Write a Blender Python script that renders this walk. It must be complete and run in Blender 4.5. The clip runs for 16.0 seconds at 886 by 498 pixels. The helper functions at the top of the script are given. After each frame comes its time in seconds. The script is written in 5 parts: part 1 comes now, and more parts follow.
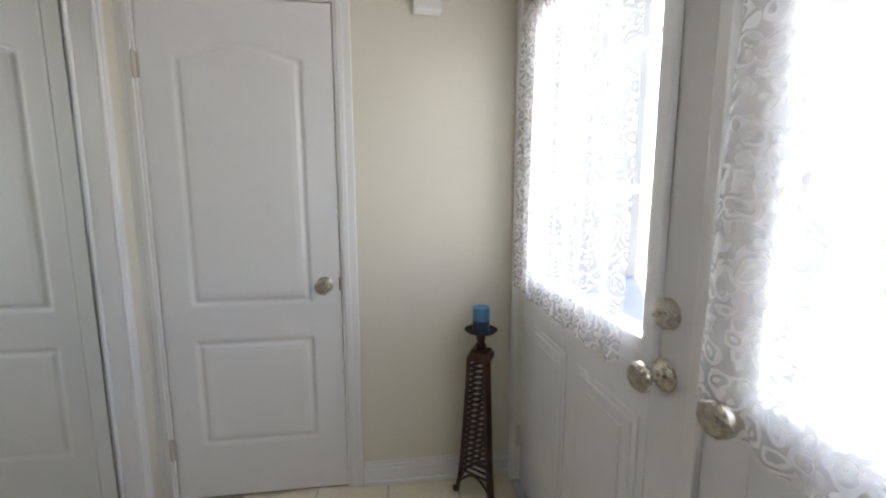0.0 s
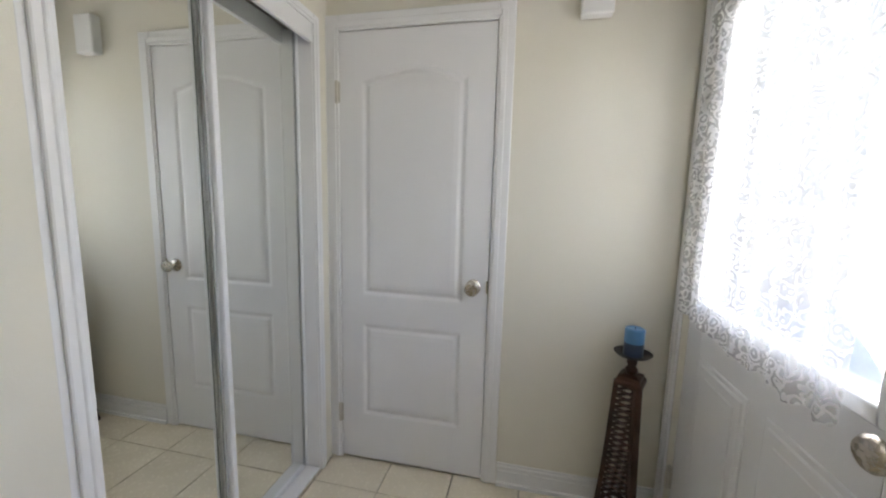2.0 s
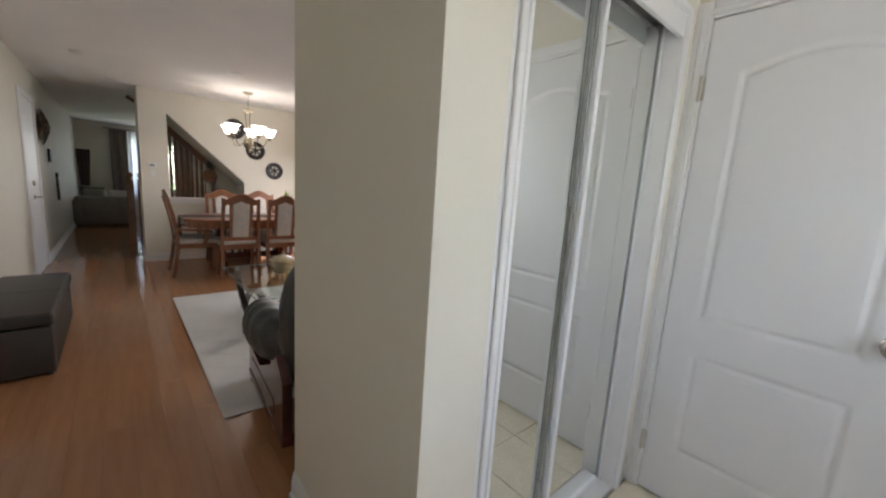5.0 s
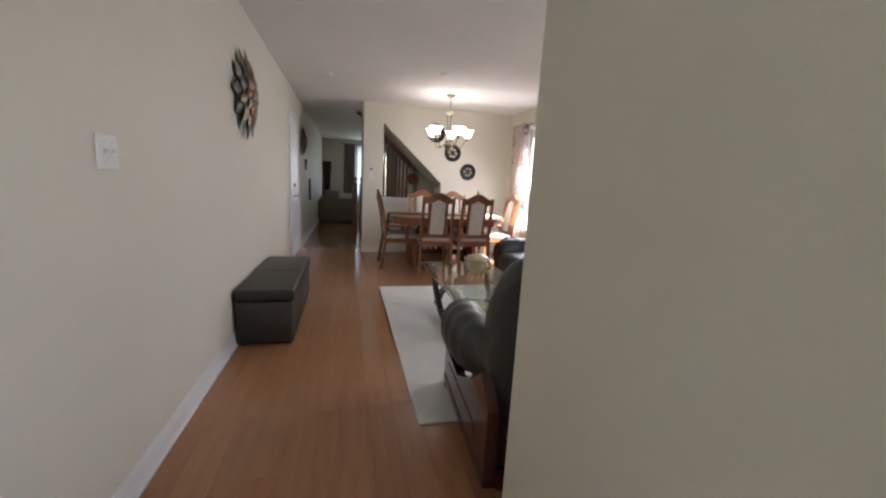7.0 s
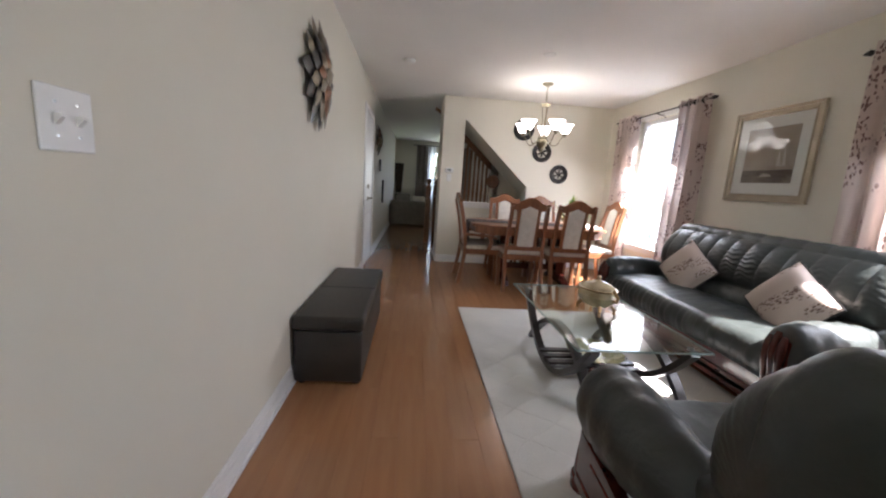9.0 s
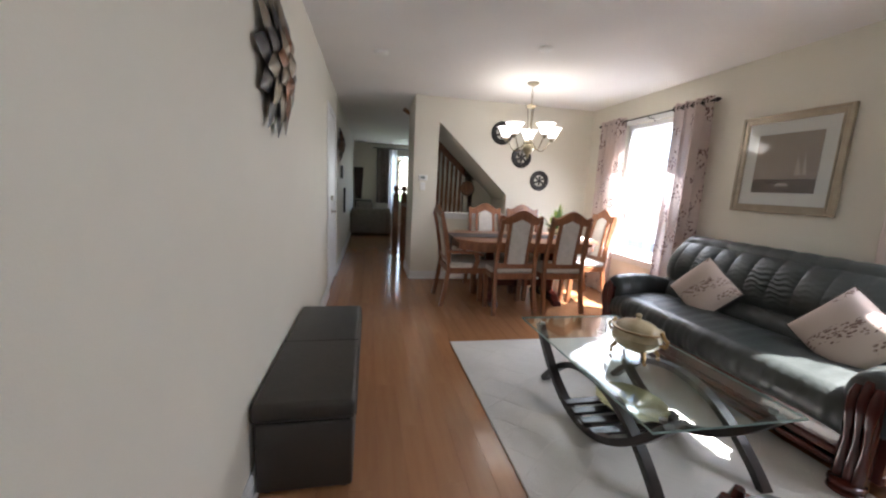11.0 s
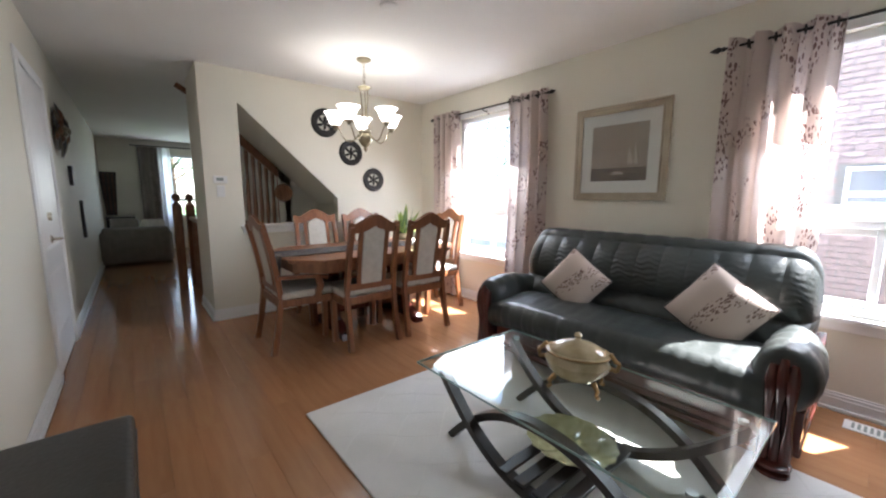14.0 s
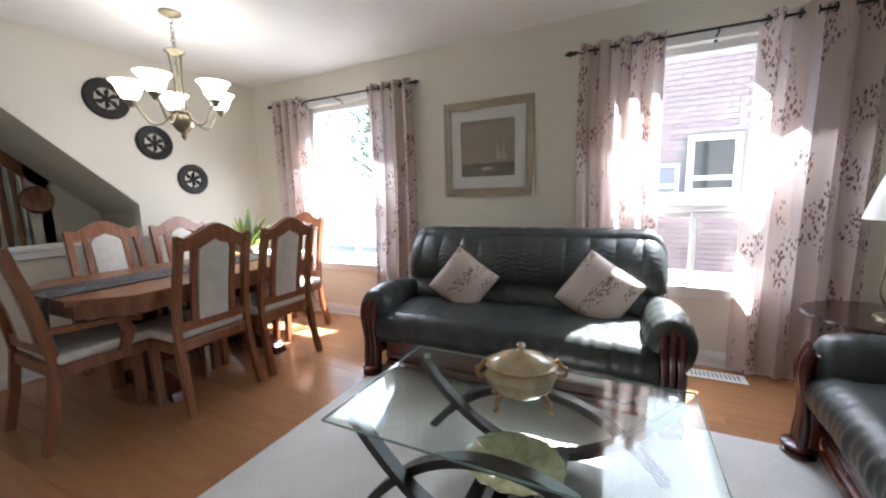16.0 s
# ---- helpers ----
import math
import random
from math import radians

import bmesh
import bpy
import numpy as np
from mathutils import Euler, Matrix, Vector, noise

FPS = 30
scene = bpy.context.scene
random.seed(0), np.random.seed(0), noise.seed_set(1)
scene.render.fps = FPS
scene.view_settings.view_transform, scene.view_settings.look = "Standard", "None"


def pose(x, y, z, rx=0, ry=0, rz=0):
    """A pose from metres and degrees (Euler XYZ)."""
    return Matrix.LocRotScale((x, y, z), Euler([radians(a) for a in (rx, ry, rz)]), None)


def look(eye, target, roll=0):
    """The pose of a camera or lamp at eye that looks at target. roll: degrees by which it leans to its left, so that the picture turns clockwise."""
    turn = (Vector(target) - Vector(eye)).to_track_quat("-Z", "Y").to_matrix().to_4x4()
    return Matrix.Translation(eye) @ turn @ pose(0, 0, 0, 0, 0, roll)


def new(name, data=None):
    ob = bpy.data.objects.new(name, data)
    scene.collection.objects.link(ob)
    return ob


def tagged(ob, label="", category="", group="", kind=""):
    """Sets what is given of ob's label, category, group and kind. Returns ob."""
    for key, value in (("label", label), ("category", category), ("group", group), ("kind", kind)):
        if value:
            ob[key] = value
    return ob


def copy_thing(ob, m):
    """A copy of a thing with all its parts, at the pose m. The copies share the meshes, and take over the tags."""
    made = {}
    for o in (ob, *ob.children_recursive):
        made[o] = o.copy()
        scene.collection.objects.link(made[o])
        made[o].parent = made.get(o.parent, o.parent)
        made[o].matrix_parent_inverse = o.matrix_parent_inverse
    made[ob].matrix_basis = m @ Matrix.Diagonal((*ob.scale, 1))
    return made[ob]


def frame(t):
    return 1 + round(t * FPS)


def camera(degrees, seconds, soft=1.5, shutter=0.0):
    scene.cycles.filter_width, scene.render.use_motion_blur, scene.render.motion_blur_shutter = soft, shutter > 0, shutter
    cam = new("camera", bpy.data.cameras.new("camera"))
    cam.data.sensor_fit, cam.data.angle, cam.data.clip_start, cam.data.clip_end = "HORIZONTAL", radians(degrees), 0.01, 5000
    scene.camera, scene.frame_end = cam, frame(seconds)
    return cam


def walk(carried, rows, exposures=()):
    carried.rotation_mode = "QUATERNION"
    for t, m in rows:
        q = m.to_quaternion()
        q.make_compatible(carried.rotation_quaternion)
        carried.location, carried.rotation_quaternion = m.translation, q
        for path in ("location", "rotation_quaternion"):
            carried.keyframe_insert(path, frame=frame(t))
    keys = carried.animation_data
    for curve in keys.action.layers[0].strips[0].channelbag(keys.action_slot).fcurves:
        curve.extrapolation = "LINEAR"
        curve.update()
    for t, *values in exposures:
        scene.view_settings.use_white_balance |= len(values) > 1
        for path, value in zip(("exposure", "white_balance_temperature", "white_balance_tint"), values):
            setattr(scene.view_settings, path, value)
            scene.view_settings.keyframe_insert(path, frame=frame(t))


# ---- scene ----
cam = camera(99.3, 16.0, soft=2.2)
PATH = [
    (0, (0.074, -0.009, 1.283), (0.324, 1.959, 1.032), -0.1),
    (0.5, (0.057, -0.007, 1.309), (0.147, 1.973, 1.042), 0.5),
    (1, (0.064, -0.013, 1.311), (-0.038, 1.967, 1.048), 0.6),
    (1.5, (0.032, -0.017, 1.315), (-0.224, 1.949, 1.052), 1.1),
    (2, (-0.005, -0.04, 1.323), (-0.432, 1.896, 1.058), 1.4),
    (2.5, (-0.043, -0.085, 1.336), (-0.642, 1.804, 1.066), 1.9),
    (3, (-0.081, -0.13, 1.326), (-0.857, 1.696, 1.067), 2.4),
    (3.5, (-0.188, -0.166, 1.336), (-1.103, 1.591, 1.058), 3.0),
    (4, (-0.232, -0.153, 1.335), (-1.361, 1.472, 1.04), 3.5),
    (4.5, (-0.282, -0.181, 1.328), (-1.594, 1.298, 1.024), 3.6),
    (5, (-0.311, -0.202, 1.334), (-1.801, 1.093, 1.013), 3.7),
    (5.2, (-0.359, -0.201, 1.346), (-1.905, 1.023, 1.013), 3.3),
    (7.5, (-0.943, -0.189, 1.19), (-2.884, 0.15, 0.848), 3.6),
    (8, (-1.133, -0.204, 1.181), (-3.088, 0.036, 0.837), 4.0),
    (8.5, (-1.336, -0.246, 1.186), (-3.297, -0.061, 0.838), 3.8),
    (9, (-1.519, -0.305, 1.195), (-3.482, -0.141, 0.849), 3.7),
    (11.5, (-2.274, -0.54, 1.294), (-4.182, -0.03, 0.977), 2.5),
    (12, (-2.44, -0.557, 1.279), (-4.306, 0.095, 0.976), 2.1),
    (12.5, (-2.605, -0.572, 1.26), (-4.411, 0.237, 0.968), 1.7),
    (13, (-2.742, -0.547, 1.245), (-4.475, 0.41, 0.961), 1.3),
    (13.5, (-2.877, -0.523, 1.23), (-4.518, 0.586, 0.954), 0.8),
    (14, (-2.996, -0.492, 1.236), (-4.525, 0.767, 0.957), 0.2),
    (14.5, (-3.136, -0.47, 1.242), (-4.519, 0.946, 0.959), -0.3),
    (15, (-3.266, -0.425, 1.239), (-4.49, 1.131, 0.955), -0.6),
    (15.5, (-3.373, -0.394, 1.199), (-4.43, 1.284, 0.936), -1.0),
    (16, (-3.476, -0.403, 1.213), (-4.342, 1.378, 0.933), -1.5),
]
walk(cam, [(t, look(eye, target, roll)) for t, eye, target, roll in PATH],
     [(0, 3.0, 6600, 17), (3.5, 3.12, 6600, 16), (5.0, 3.2, 6500, 16), (7.5, 3.42, 6250, 17), (12.5, 3.5, 6100, 14), (16, 3.5, 5900, 12)])

# ---- world, sun, large lights ----
world = bpy.data.worlds.new("world")
scene.world = world
world.use_nodes = True
wn = world.node_tree.nodes
sky = wn.new("ShaderNodeTexSky")
sky.sky_type = "NISHITA"
sky.sun_disc = False
sky.sun_elevation = radians(51)
sky.sun_rotation = radians(26.6)
world.node_tree.links.new(sky.outputs[0], wn["Background"].inputs[0])
wn["Background"].inputs[1].default_value = 0.13

sun_data = bpy.data.lights.new("sun", "SUN")
sun_data.energy, sun_data.angle, sun_data.color = 5.0, radians(0.6), (1.0, 0.96, 0.90)
sun = new("sun", sun_data)
sun.matrix_world = look((0, 0, 8), (-0.54, -1.0, 6.59))


def sky_panel(name, x, y, z, target, sx, sz, watts, color=(0.88, 0.94, 1.0)):
    data = bpy.data.lights.new(name, "AREA")
    data.shape, data.size, data.size_y, data.energy, data.color = "RECTANGLE", sx, sz, watts, color
    ob = new(name, data)
    ob.matrix_world = look((x, y, z), target)
    return ob


sky_panel("window_light", -5.95, 2.80, 1.35, (-5.95, 2.1, 0.1), 1.0, 1.5, 5.0)
sky_panel("window_light", -3.05, 2.80, 1.35, (-3.05, 2.1, 0.1), 1.0, 1.5, 4.0)
sky_panel("door_light", 0.76, 1.08, 1.5, (-2, 1.08, 1.4), 0.7, 1.0, 1.45, (1.0, 0.985, 0.95))
sky_panel("door_light", 0.76, 0.05, 1.5, (-2, 0.05, 1.4), 0.7, 1.0, 1.45, (1.0, 0.985, 0.95))
bulb = bpy.data.lights.new("chandelier_light", "POINT")
bulb.energy, bulb.color, bulb.shadow_soft_size = 0.38, (1.0, 0.94, 0.85), 0.2
new("chandelier_light", bulb).location = (-6.19, 1.215, 2.03)
sky_panel("window_light", -13.95, 0.65, 1.5, (-10, 0.65, 1.3), 1.1, 1.3, 1.5)

# ---- materials ----


def mat(name, c1, c2=None, rough=0.5, scale=6.0, bump=0.0, bscale=80.0, metal=0.0, stretch=(1, 1, 1), fine=0.0,
        spec=0.5, coat=0.0, rnd=0.0, coords="Object"):
    m = bpy.data.materials.new(name)
    m.use_nodes = True
    n, k = m.node_tree.nodes, m.node_tree.links
    b = n["Principled BSDF"]
    b.inputs["Roughness"].default_value = rough
    b.inputs["Metallic"].default_value = metal
    b.inputs["Specular IOR Level"].default_value = spec
    b.inputs["Coat Weight"].default_value = coat
    tc = n.new("ShaderNodeTexCoord")
    mp = n.new("ShaderNodeMapping")
    mp.inputs["Scale"].default_value = stretch
    k.new(tc.outputs[coords], mp.inputs[0])
    no = n.new("ShaderNodeTexNoise")
    no.inputs["Scale"].default_value = scale
    no.inputs["Detail"].default_value = 6
    k.new(mp.outputs[0], no.inputs["Vector"])
    ramp = n.new("ShaderNodeValToRGB")
    c2 = c2 or tuple(v * 0.9 for v in c1)
    ramp.color_ramp.elements[0].position, ramp.color_ramp.elements[1].position = 0.32, 0.68
    ramp.color_ramp.elements[0].color, ramp.color_ramp.elements[1].color = (*c2, 1), (*c1, 1)
    k.new(no.outputs[0], ramp.inputs[0])
    last = ramp.outputs[0]
    if rnd:
        oi = n.new("ShaderNodeObjectInfo")
        mr = n.new("ShaderNodeMapRange")
        mr.inputs["To Min"].default_value, mr.inputs["To Max"].default_value = 1 - rnd, 1 + rnd
        k.new(oi.outputs["Random"], mr.inputs[0])
        hs = n.new("ShaderNodeHueSaturation")
        k.new(mr.outputs[0], hs.inputs["Value"])
        k.new(last, hs.inputs["Color"])
        last = hs.outputs[0]
    k.new(last, b.inputs["Base Color"])
    n2 = n.new("ShaderNodeTexNoise")
    n2.inputs["Scale"].default_value = bscale
    n2.inputs["Detail"].default_value = 4
    k.new(mp.outputs[0], n2.inputs["Vector"])
    mr2 = n.new("ShaderNodeMapRange")
    mr2.inputs["To Min"].default_value, mr2.inputs["To Max"].default_value = max(0.02, rough - 0.07), min(1, rough + 0.07)
    k.new(n2.outputs[0], mr2.inputs[0])
    k.new(mr2.outputs[0], b.inputs["Roughness"])
    if bump:
        bp = n.new("ShaderNodeBump")
        bp.inputs["Strength"].default_value = bump
        bp.inputs["Distance"].default_value = 0.004
        k.new(n2.outputs[0], bp.inputs["Height"])
        k.new(bp.outputs[0], b.inputs["Normal"])
    return m


def see_through(name, kind):
    """Clear glass: glossy by Fresnel over a clear body."""
    m = bpy.data.materials.new(name)
    m.use_nodes = True
    n, k = m.node_tree.nodes, m.node_tree.links
    n.remove(n["Principled BSDF"])
    tr, gl, mx, lw, pw, ma = (n.new("ShaderNodeBsdfTransparent"), n.new("ShaderNodeBsdfGlossy"), n.new("ShaderNodeMixShader"), n.new("ShaderNodeLayerWeight"), n.new("ShaderNodeMath"), n.new("ShaderNodeMath"))
    tr.inputs[0].default_value = kind
    gl.inputs["Roughness"].default_value = 0.02
    pw.operation, ma.operation = "POWER", "MULTIPLY_ADD"
    pw.inputs[1].default_value, ma.inputs[1].default_value, ma.inputs[2].default_value = 5.0, 0.9, 0.04
    k.new(lw.outputs["Facing"], pw.inputs[0])
    k.new(pw.outputs[0], ma.inputs[0])
    k.new(ma.outputs[0], mx.inputs[0])
    k.new(tr.outputs[0], mx.inputs[1])
    k.new(gl.outputs[0], mx.inputs[2])
    k.new(mx.outputs[0], n["Material Output"].inputs[0])
    return m


def glow(name, color, strength):
    m = bpy.data.materials.new(name)
    m.use_nodes = True
    b = m.node_tree.nodes["Principled BSDF"]
    b.inputs["Base Color"].default_value = (*color, 1)
    b.inputs["Roughness"].default_value = 0.4
    b.inputs["Emission Color"].default_value = (*color, 1)
    b.inputs["Emission Strength"].default_value = strength
    return m


def fabric(name, base, motif, amount, scale, sheer=0.35, size=0.5):
    """Cloth with scattered leaf sprays; partly translucent."""
    m = bpy.data.materials.new(name)
    m.use_nodes = True
    n, k = m.node_tree.nodes, m.node_tree.links
    b = n["Principled BSDF"]
    b.inputs["Roughness"].default_value = 0.85
    tc = n.new("ShaderNodeTexCoord")
    mp = n.new("ShaderNodeMapping")
    mp.inputs["Scale"].default_value = (1.5, 1.0, 0.62)
    mp.inputs["Rotation"].default_value = (0.0, 0.6, 0.0)
    k.new(tc.outputs["Object"], mp.inputs[0])
    wob = n.new("ShaderNodeTexNoise")
    wob.inputs["Scale"].default_value = 9
    k.new(mp.outputs[0], wob.inputs["Vector"])
    addv = n.new("ShaderNodeMix")
    addv.data_type = "VECTOR"
    addv.inputs["Factor"].default_value = 0.06
    k.new(mp.outputs[0], addv.inputs[4])
    k.new(wob.outputs["Color"], addv.inputs[5])
    leaf = n.new("ShaderNodeTexVoronoi")
    leaf.inputs["Scale"].default_value = scale
    k.new(addv.outputs[1], leaf.inputs["Vector"])
    r1 = n.new("ShaderNodeValToRGB")
    r1.color_ramp.elements[0].position, r1.color_ramp.elements[1].position = size * 0.62, size * 0.72
    r1.color_ramp.elements[0].color, r1.color_ramp.elements[1].color = (1, 1, 1, 1), (0, 0, 0, 1)
    k.new(leaf.outputs["Distance"], r1.inputs[0])
    spray = n.new("ShaderNodeTexNoise")
    spray.inputs["Scale"].default_value = 5.5
    spray.inputs["Detail"].default_value = 1.5
    k.new(mp.outputs[0], spray.inputs["Vector"])
    r2 = n.new("ShaderNodeValToRGB")
    r2.color_ramp.elements[0].position, r2.color_ramp.elements[1].position = 1 - amount, 1.04 - amount
    k.new(spray.outputs[0], r2.inputs[0])
    mul = n.new("ShaderNodeMath")
    mul.operation = "MULTIPLY"
    k.new(r1.outputs[0], mul.inputs[0])
    k.new(r2.outputs[0], mul.inputs[1])
    mc = n.new("ShaderNodeMix")
    mc.data_type = "RGBA"
    mc.inputs[6].default_value, mc.inputs[7].default_value = (*base, 1), (*motif, 1)
    k.new(mul.outputs[0], mc.inputs[0])
    k.new(mc.outputs[2], b.inputs["Base Color"])
    wv = n.new("ShaderNodeTexNoise")
    wv.inputs["Scale"].default_value = 420
    k.new(tc.outputs["Object"], wv.inputs["Vector"])
    bp = n.new("ShaderNodeBump")
    bp.inputs["Strength"].default_value, bp.inputs["Distance"].default_value = 0.25, 0.001
    k.new(wv.outputs[0], bp.inputs["Height"])
    k.new(bp.outputs[0], b.inputs["Normal"])
    if sheer:
        tl, mx = n.new("ShaderNodeBsdfTranslucent"), n.new("ShaderNodeMixShader")
        mx.inputs[0].default_value = sheer
        k.new(mc.outputs[2], tl.inputs[0])
        k.new(b.outputs[0], mx.inputs[1])
        k.new(tl.outputs[0], mx.inputs[2])
        k.new(mx.outputs[0], n["Material Output"].inputs[0])
    return m


def lace(name):
    """White net with curling solid scrolls."""
    m = bpy.data.materials.new(name)
    m.use_nodes = True
    n, k = m.node_tree.nodes, m.node_tree.links
    b = n["Principled BSDF"]
    b.inputs["Base Color"].default_value = (0.88, 0.88, 0.87, 1)
    b.inputs["Roughness"].default_value = 0.9
    tc, mp, wob = n.new("ShaderNodeTexCoord"), n.new("ShaderNodeMapping"), n.new("ShaderNodeTexNoise")
    k.new(tc.outputs["Object"], mp.inputs[0])
    wob.inputs["Scale"].default_value = 17
    k.new(mp.outputs[0], wob.inputs["Vector"])
    mixv = n.new("ShaderNodeMix")
    mixv.data_type = "VECTOR"
    mixv.inputs["Factor"].default_value = 0.055
    k.new(mp.outputs[0], mixv.inputs[4])
    k.new(wob.outputs["Color"], mixv.inputs[5])
    vo = n.new("ShaderNodeTexVoronoi")
    vo.inputs["Scale"].default_value = 30
    k.new(mixv.outputs[1], vo.inputs["Vector"])
    mu, wv, half = n.new("ShaderNodeMath"), n.new("ShaderNodeMath"), n.new("ShaderNodeMath")
    mu.operation, wv.operation, half.operation = "MULTIPLY", "SINE", "MULTIPLY_ADD"
    mu.inputs[1].default_value = 17
    half.inputs[1].default_value = half.inputs[2].default_value = 0.5
    k.new(vo.outputs["Distance"], mu.inputs[0])
    k.new(mu.outputs[0], wv.inputs[0])
    k.new(wv.outputs[0], half.inputs[0])
    r = n.new("ShaderNodeValToRGB")
    r.color_ramp.elements[0].position, r.color_ramp.elements[1].position = 0.42, 0.6
    r.color_ramp.elements[0].color, r.color_ramp.elements[1].color = (0.40, 0.40, 0.40, 1), (0.92, 0.96, 0.96, 1)
    k.new(half.outputs[0], r.inputs[0])
    tl, tr, m1, m2 = n.new("ShaderNodeBsdfTranslucent"), n.new("ShaderNodeBsdfTransparent"), n.new("ShaderNodeMixShader"), n.new("ShaderNodeMixShader")
    tl.inputs[0].default_value = (0.50, 0.51, 0.53, 1)
    m1.inputs[0].default_value = 0.30
    k.new(b.outputs[0], m1.inputs[1])
    k.new(tl.outputs[0], m1.inputs[2])
    k.new(r.outputs[0], m2.inputs[0])
    k.new(tr.outputs[0], m2.inputs[1])
    k.new(m1.outputs[0], m2.inputs[2])
    k.new(m2.outputs[0], n["Material Output"].inputs[0])
    return m


M_WALL = mat("cream_paint", (0.74, 0.71, 0.61), (0.715, 0.685, 0.585), 0.62, 1.5, 0.12, 160)
M_CEIL = mat("ceiling_paint", (0.86, 0.85, 0.83), (0.83, 0.82, 0.80), 0.8, 2, 0.35, 90)
M_TRIM = mat("white_gloss_paint", (0.80, 0.80, 0.79), (0.77, 0.77, 0.76), 0.38, 3, 0.05, 120)
M_DOOR = mat("door_paint", (0.80, 0.80, 0.80), (0.775, 0.775, 0.775), 0.36, 2, 0.06, 140)
M_PLANK = mat("laminate_oak", (0.385, 0.188, 0.087), (0.335, 0.160, 0.073), 0.14, 4, 0.012, 30, stretch=(0.6, 7, 7), rnd=0.06, spec=0.5)
M_TILE = mat("ceramic_tile", (0.80, 0.73, 0.57), (0.74, 0.67, 0.51), 0.26, 7, 0.03, 60, rnd=0.03)
M_GROUT = mat("grout", (0.42, 0.37, 0.29), (0.36, 0.31, 0.24), 0.9, 30)
M_LEATHER = mat("dark_green_leather", (0.041, 0.047, 0.044), (0.030, 0.036, 0.033), 0.38, 5, 0.55, 34, spec=0.55, stretch=(1, 1, 1.6))
M_BROWNLEATHER = mat("dark_brown_leather", (0.040, 0.033, 0.026), (0.030, 0.025, 0.020), 0.45, 6, 0.3, 60, spec=0.5)
M_REDWOOD = mat("red_mahogany", (0.105, 0.022, 0.014), (0.05, 0.010, 0.008), 0.2, 4, 0.03, 40, stretch=(3, 3, 0.6), coat=0.3)
M_CHAIRWOOD = mat("honey_wood", (0.30, 0.125, 0.055), (0.19, 0.072, 0.032), 0.33, 5, 0.04, 60, stretch=(6, 6, 0.8), coat=0.1)
M_DARKWOOD = mat("espresso_wood", (0.028, 0.020, 0.017), (0.018, 0.013, 0.011), 0.34, 5, 0.04, 60, stretch=(1, 5, 5))
M_OAK = mat("stair_oak", (0.28, 0.125, 0.055), (0.17, 0.072, 0.032), 0.3, 6, 0.04, 50, stretch=(6, 6, 0.7))
M_SEATCLOTH = mat("cream_seat_cloth", (0.66, 0.63, 0.57), (0.58, 0.55, 0.49), 0.9, 22, 0.4, 300)
M_RUG = mat("pale_rug", (0.70, 0.675, 0.635), (0.60, 0.58, 0.54), 0.97, 2.6, 0.9, 130)
M_RUGLINE = mat("rug_relief", (0.68, 0.655, 0.615), (0.62, 0.60, 0.555), 0.97, 8, 0.8, 150)
M_NICKEL = mat("satin_nickel", (0.58, 0.53, 0.45), (0.50, 0.46, 0.40), 0.27, 10, 0.0, 90, metal=1.0)
M_HINGE = mat("pale_hinge_metal", (0.60, 0.57, 0.50), (0.52, 0.49, 0.43), 0.35, 10, 0.0, 90, metal=0.25)
M_DARKMAHOG = mat("dark_mahogany", (0.035, 0.013, 0.010), (0.020, 0.008, 0.006), 0.2, 4, 0.02, 40, stretch=(3, 3, 0.6), coat=0.3)
M_STEEL = mat("brushed_track", (0.62, 0.64, 0.65), (0.5, 0.52, 0.53), 0.3, 10, 0.0, 90, metal=1.0)
M_BRASS = mat("antique_brass", (0.33, 0.29, 0.20), (0.23, 0.20, 0.13), 0.35, 12, 0.0, 90, metal=0.9)
M_BLACKIRON = mat("dark_iron", (0.03, 0.026, 0.023), (0.018, 0.016, 0.014), 0.45, 20, 0.1, 90, metal=0.4)
M_BRONZE = mat("bronze_stand", (0.085, 0.038, 0.022), (0.03, 0.017, 0.012), 0.4, 9, 0.2, 70, metal=0.35)
M_CANDLE = mat("blue_wax", (0.09, 0.26, 0.46), (0.07, 0.2, 0.38), 0.4, 14, 0.05, 60)
M_CANDLEDK = mat("navy_wax", (0.025, 0.045, 0.085), (0.018, 0.033, 0.06), 0.35, 14, 0.05, 60)
M_FRAME = mat("champagne_frame", (0.46, 0.39, 0.29), (0.37, 0.31, 0.23), 0.35, 9, 0.08, 80, metal=0.5)
M_MAT = mat("picture_mount", (0.76, 0.75, 0.71), (0.74, 0.73, 0.69), 0.8, 8)
M_PLASTIC = mat("white_plastic", (0.80, 0.80, 0.78), (0.78, 0.78, 0.76), 0.35, 8)
M_GREYPL = mat("grey_screen", (0.24, 0.27, 0.25), (0.2, 0.23, 0.21), 0.3, 8)
M_VINYL = mat("window_vinyl", (0.82, 0.83, 0.84), (0.80, 0.81, 0.82), 0.35, 6)
M_CERAMIC = mat("ivory_ceramic", (0.62, 0.52, 0.33), (0.42, 0.33, 0.18), 0.16, 16, 0.15, 30, coat=0.4)
M_GILT = mat("gilt_rim", (0.45, 0.29, 0.12), (0.33, 0.2, 0.08), 0.3, 16, 0.05, 60, metal=0.6)
M_OLIVE = mat("olive_glazed_dish", (0.50, 0.46, 0.27), (0.30, 0.28, 0.14), 0.12, 26, 0.2, 40, coat=0.6)
M_SHADE = glow("frosted_lit_shade", (1.0, 0.95, 0.86), 0.46)
M_GLASS = see_through("window_glass", (0.97, 0.98, 0.98, 1))
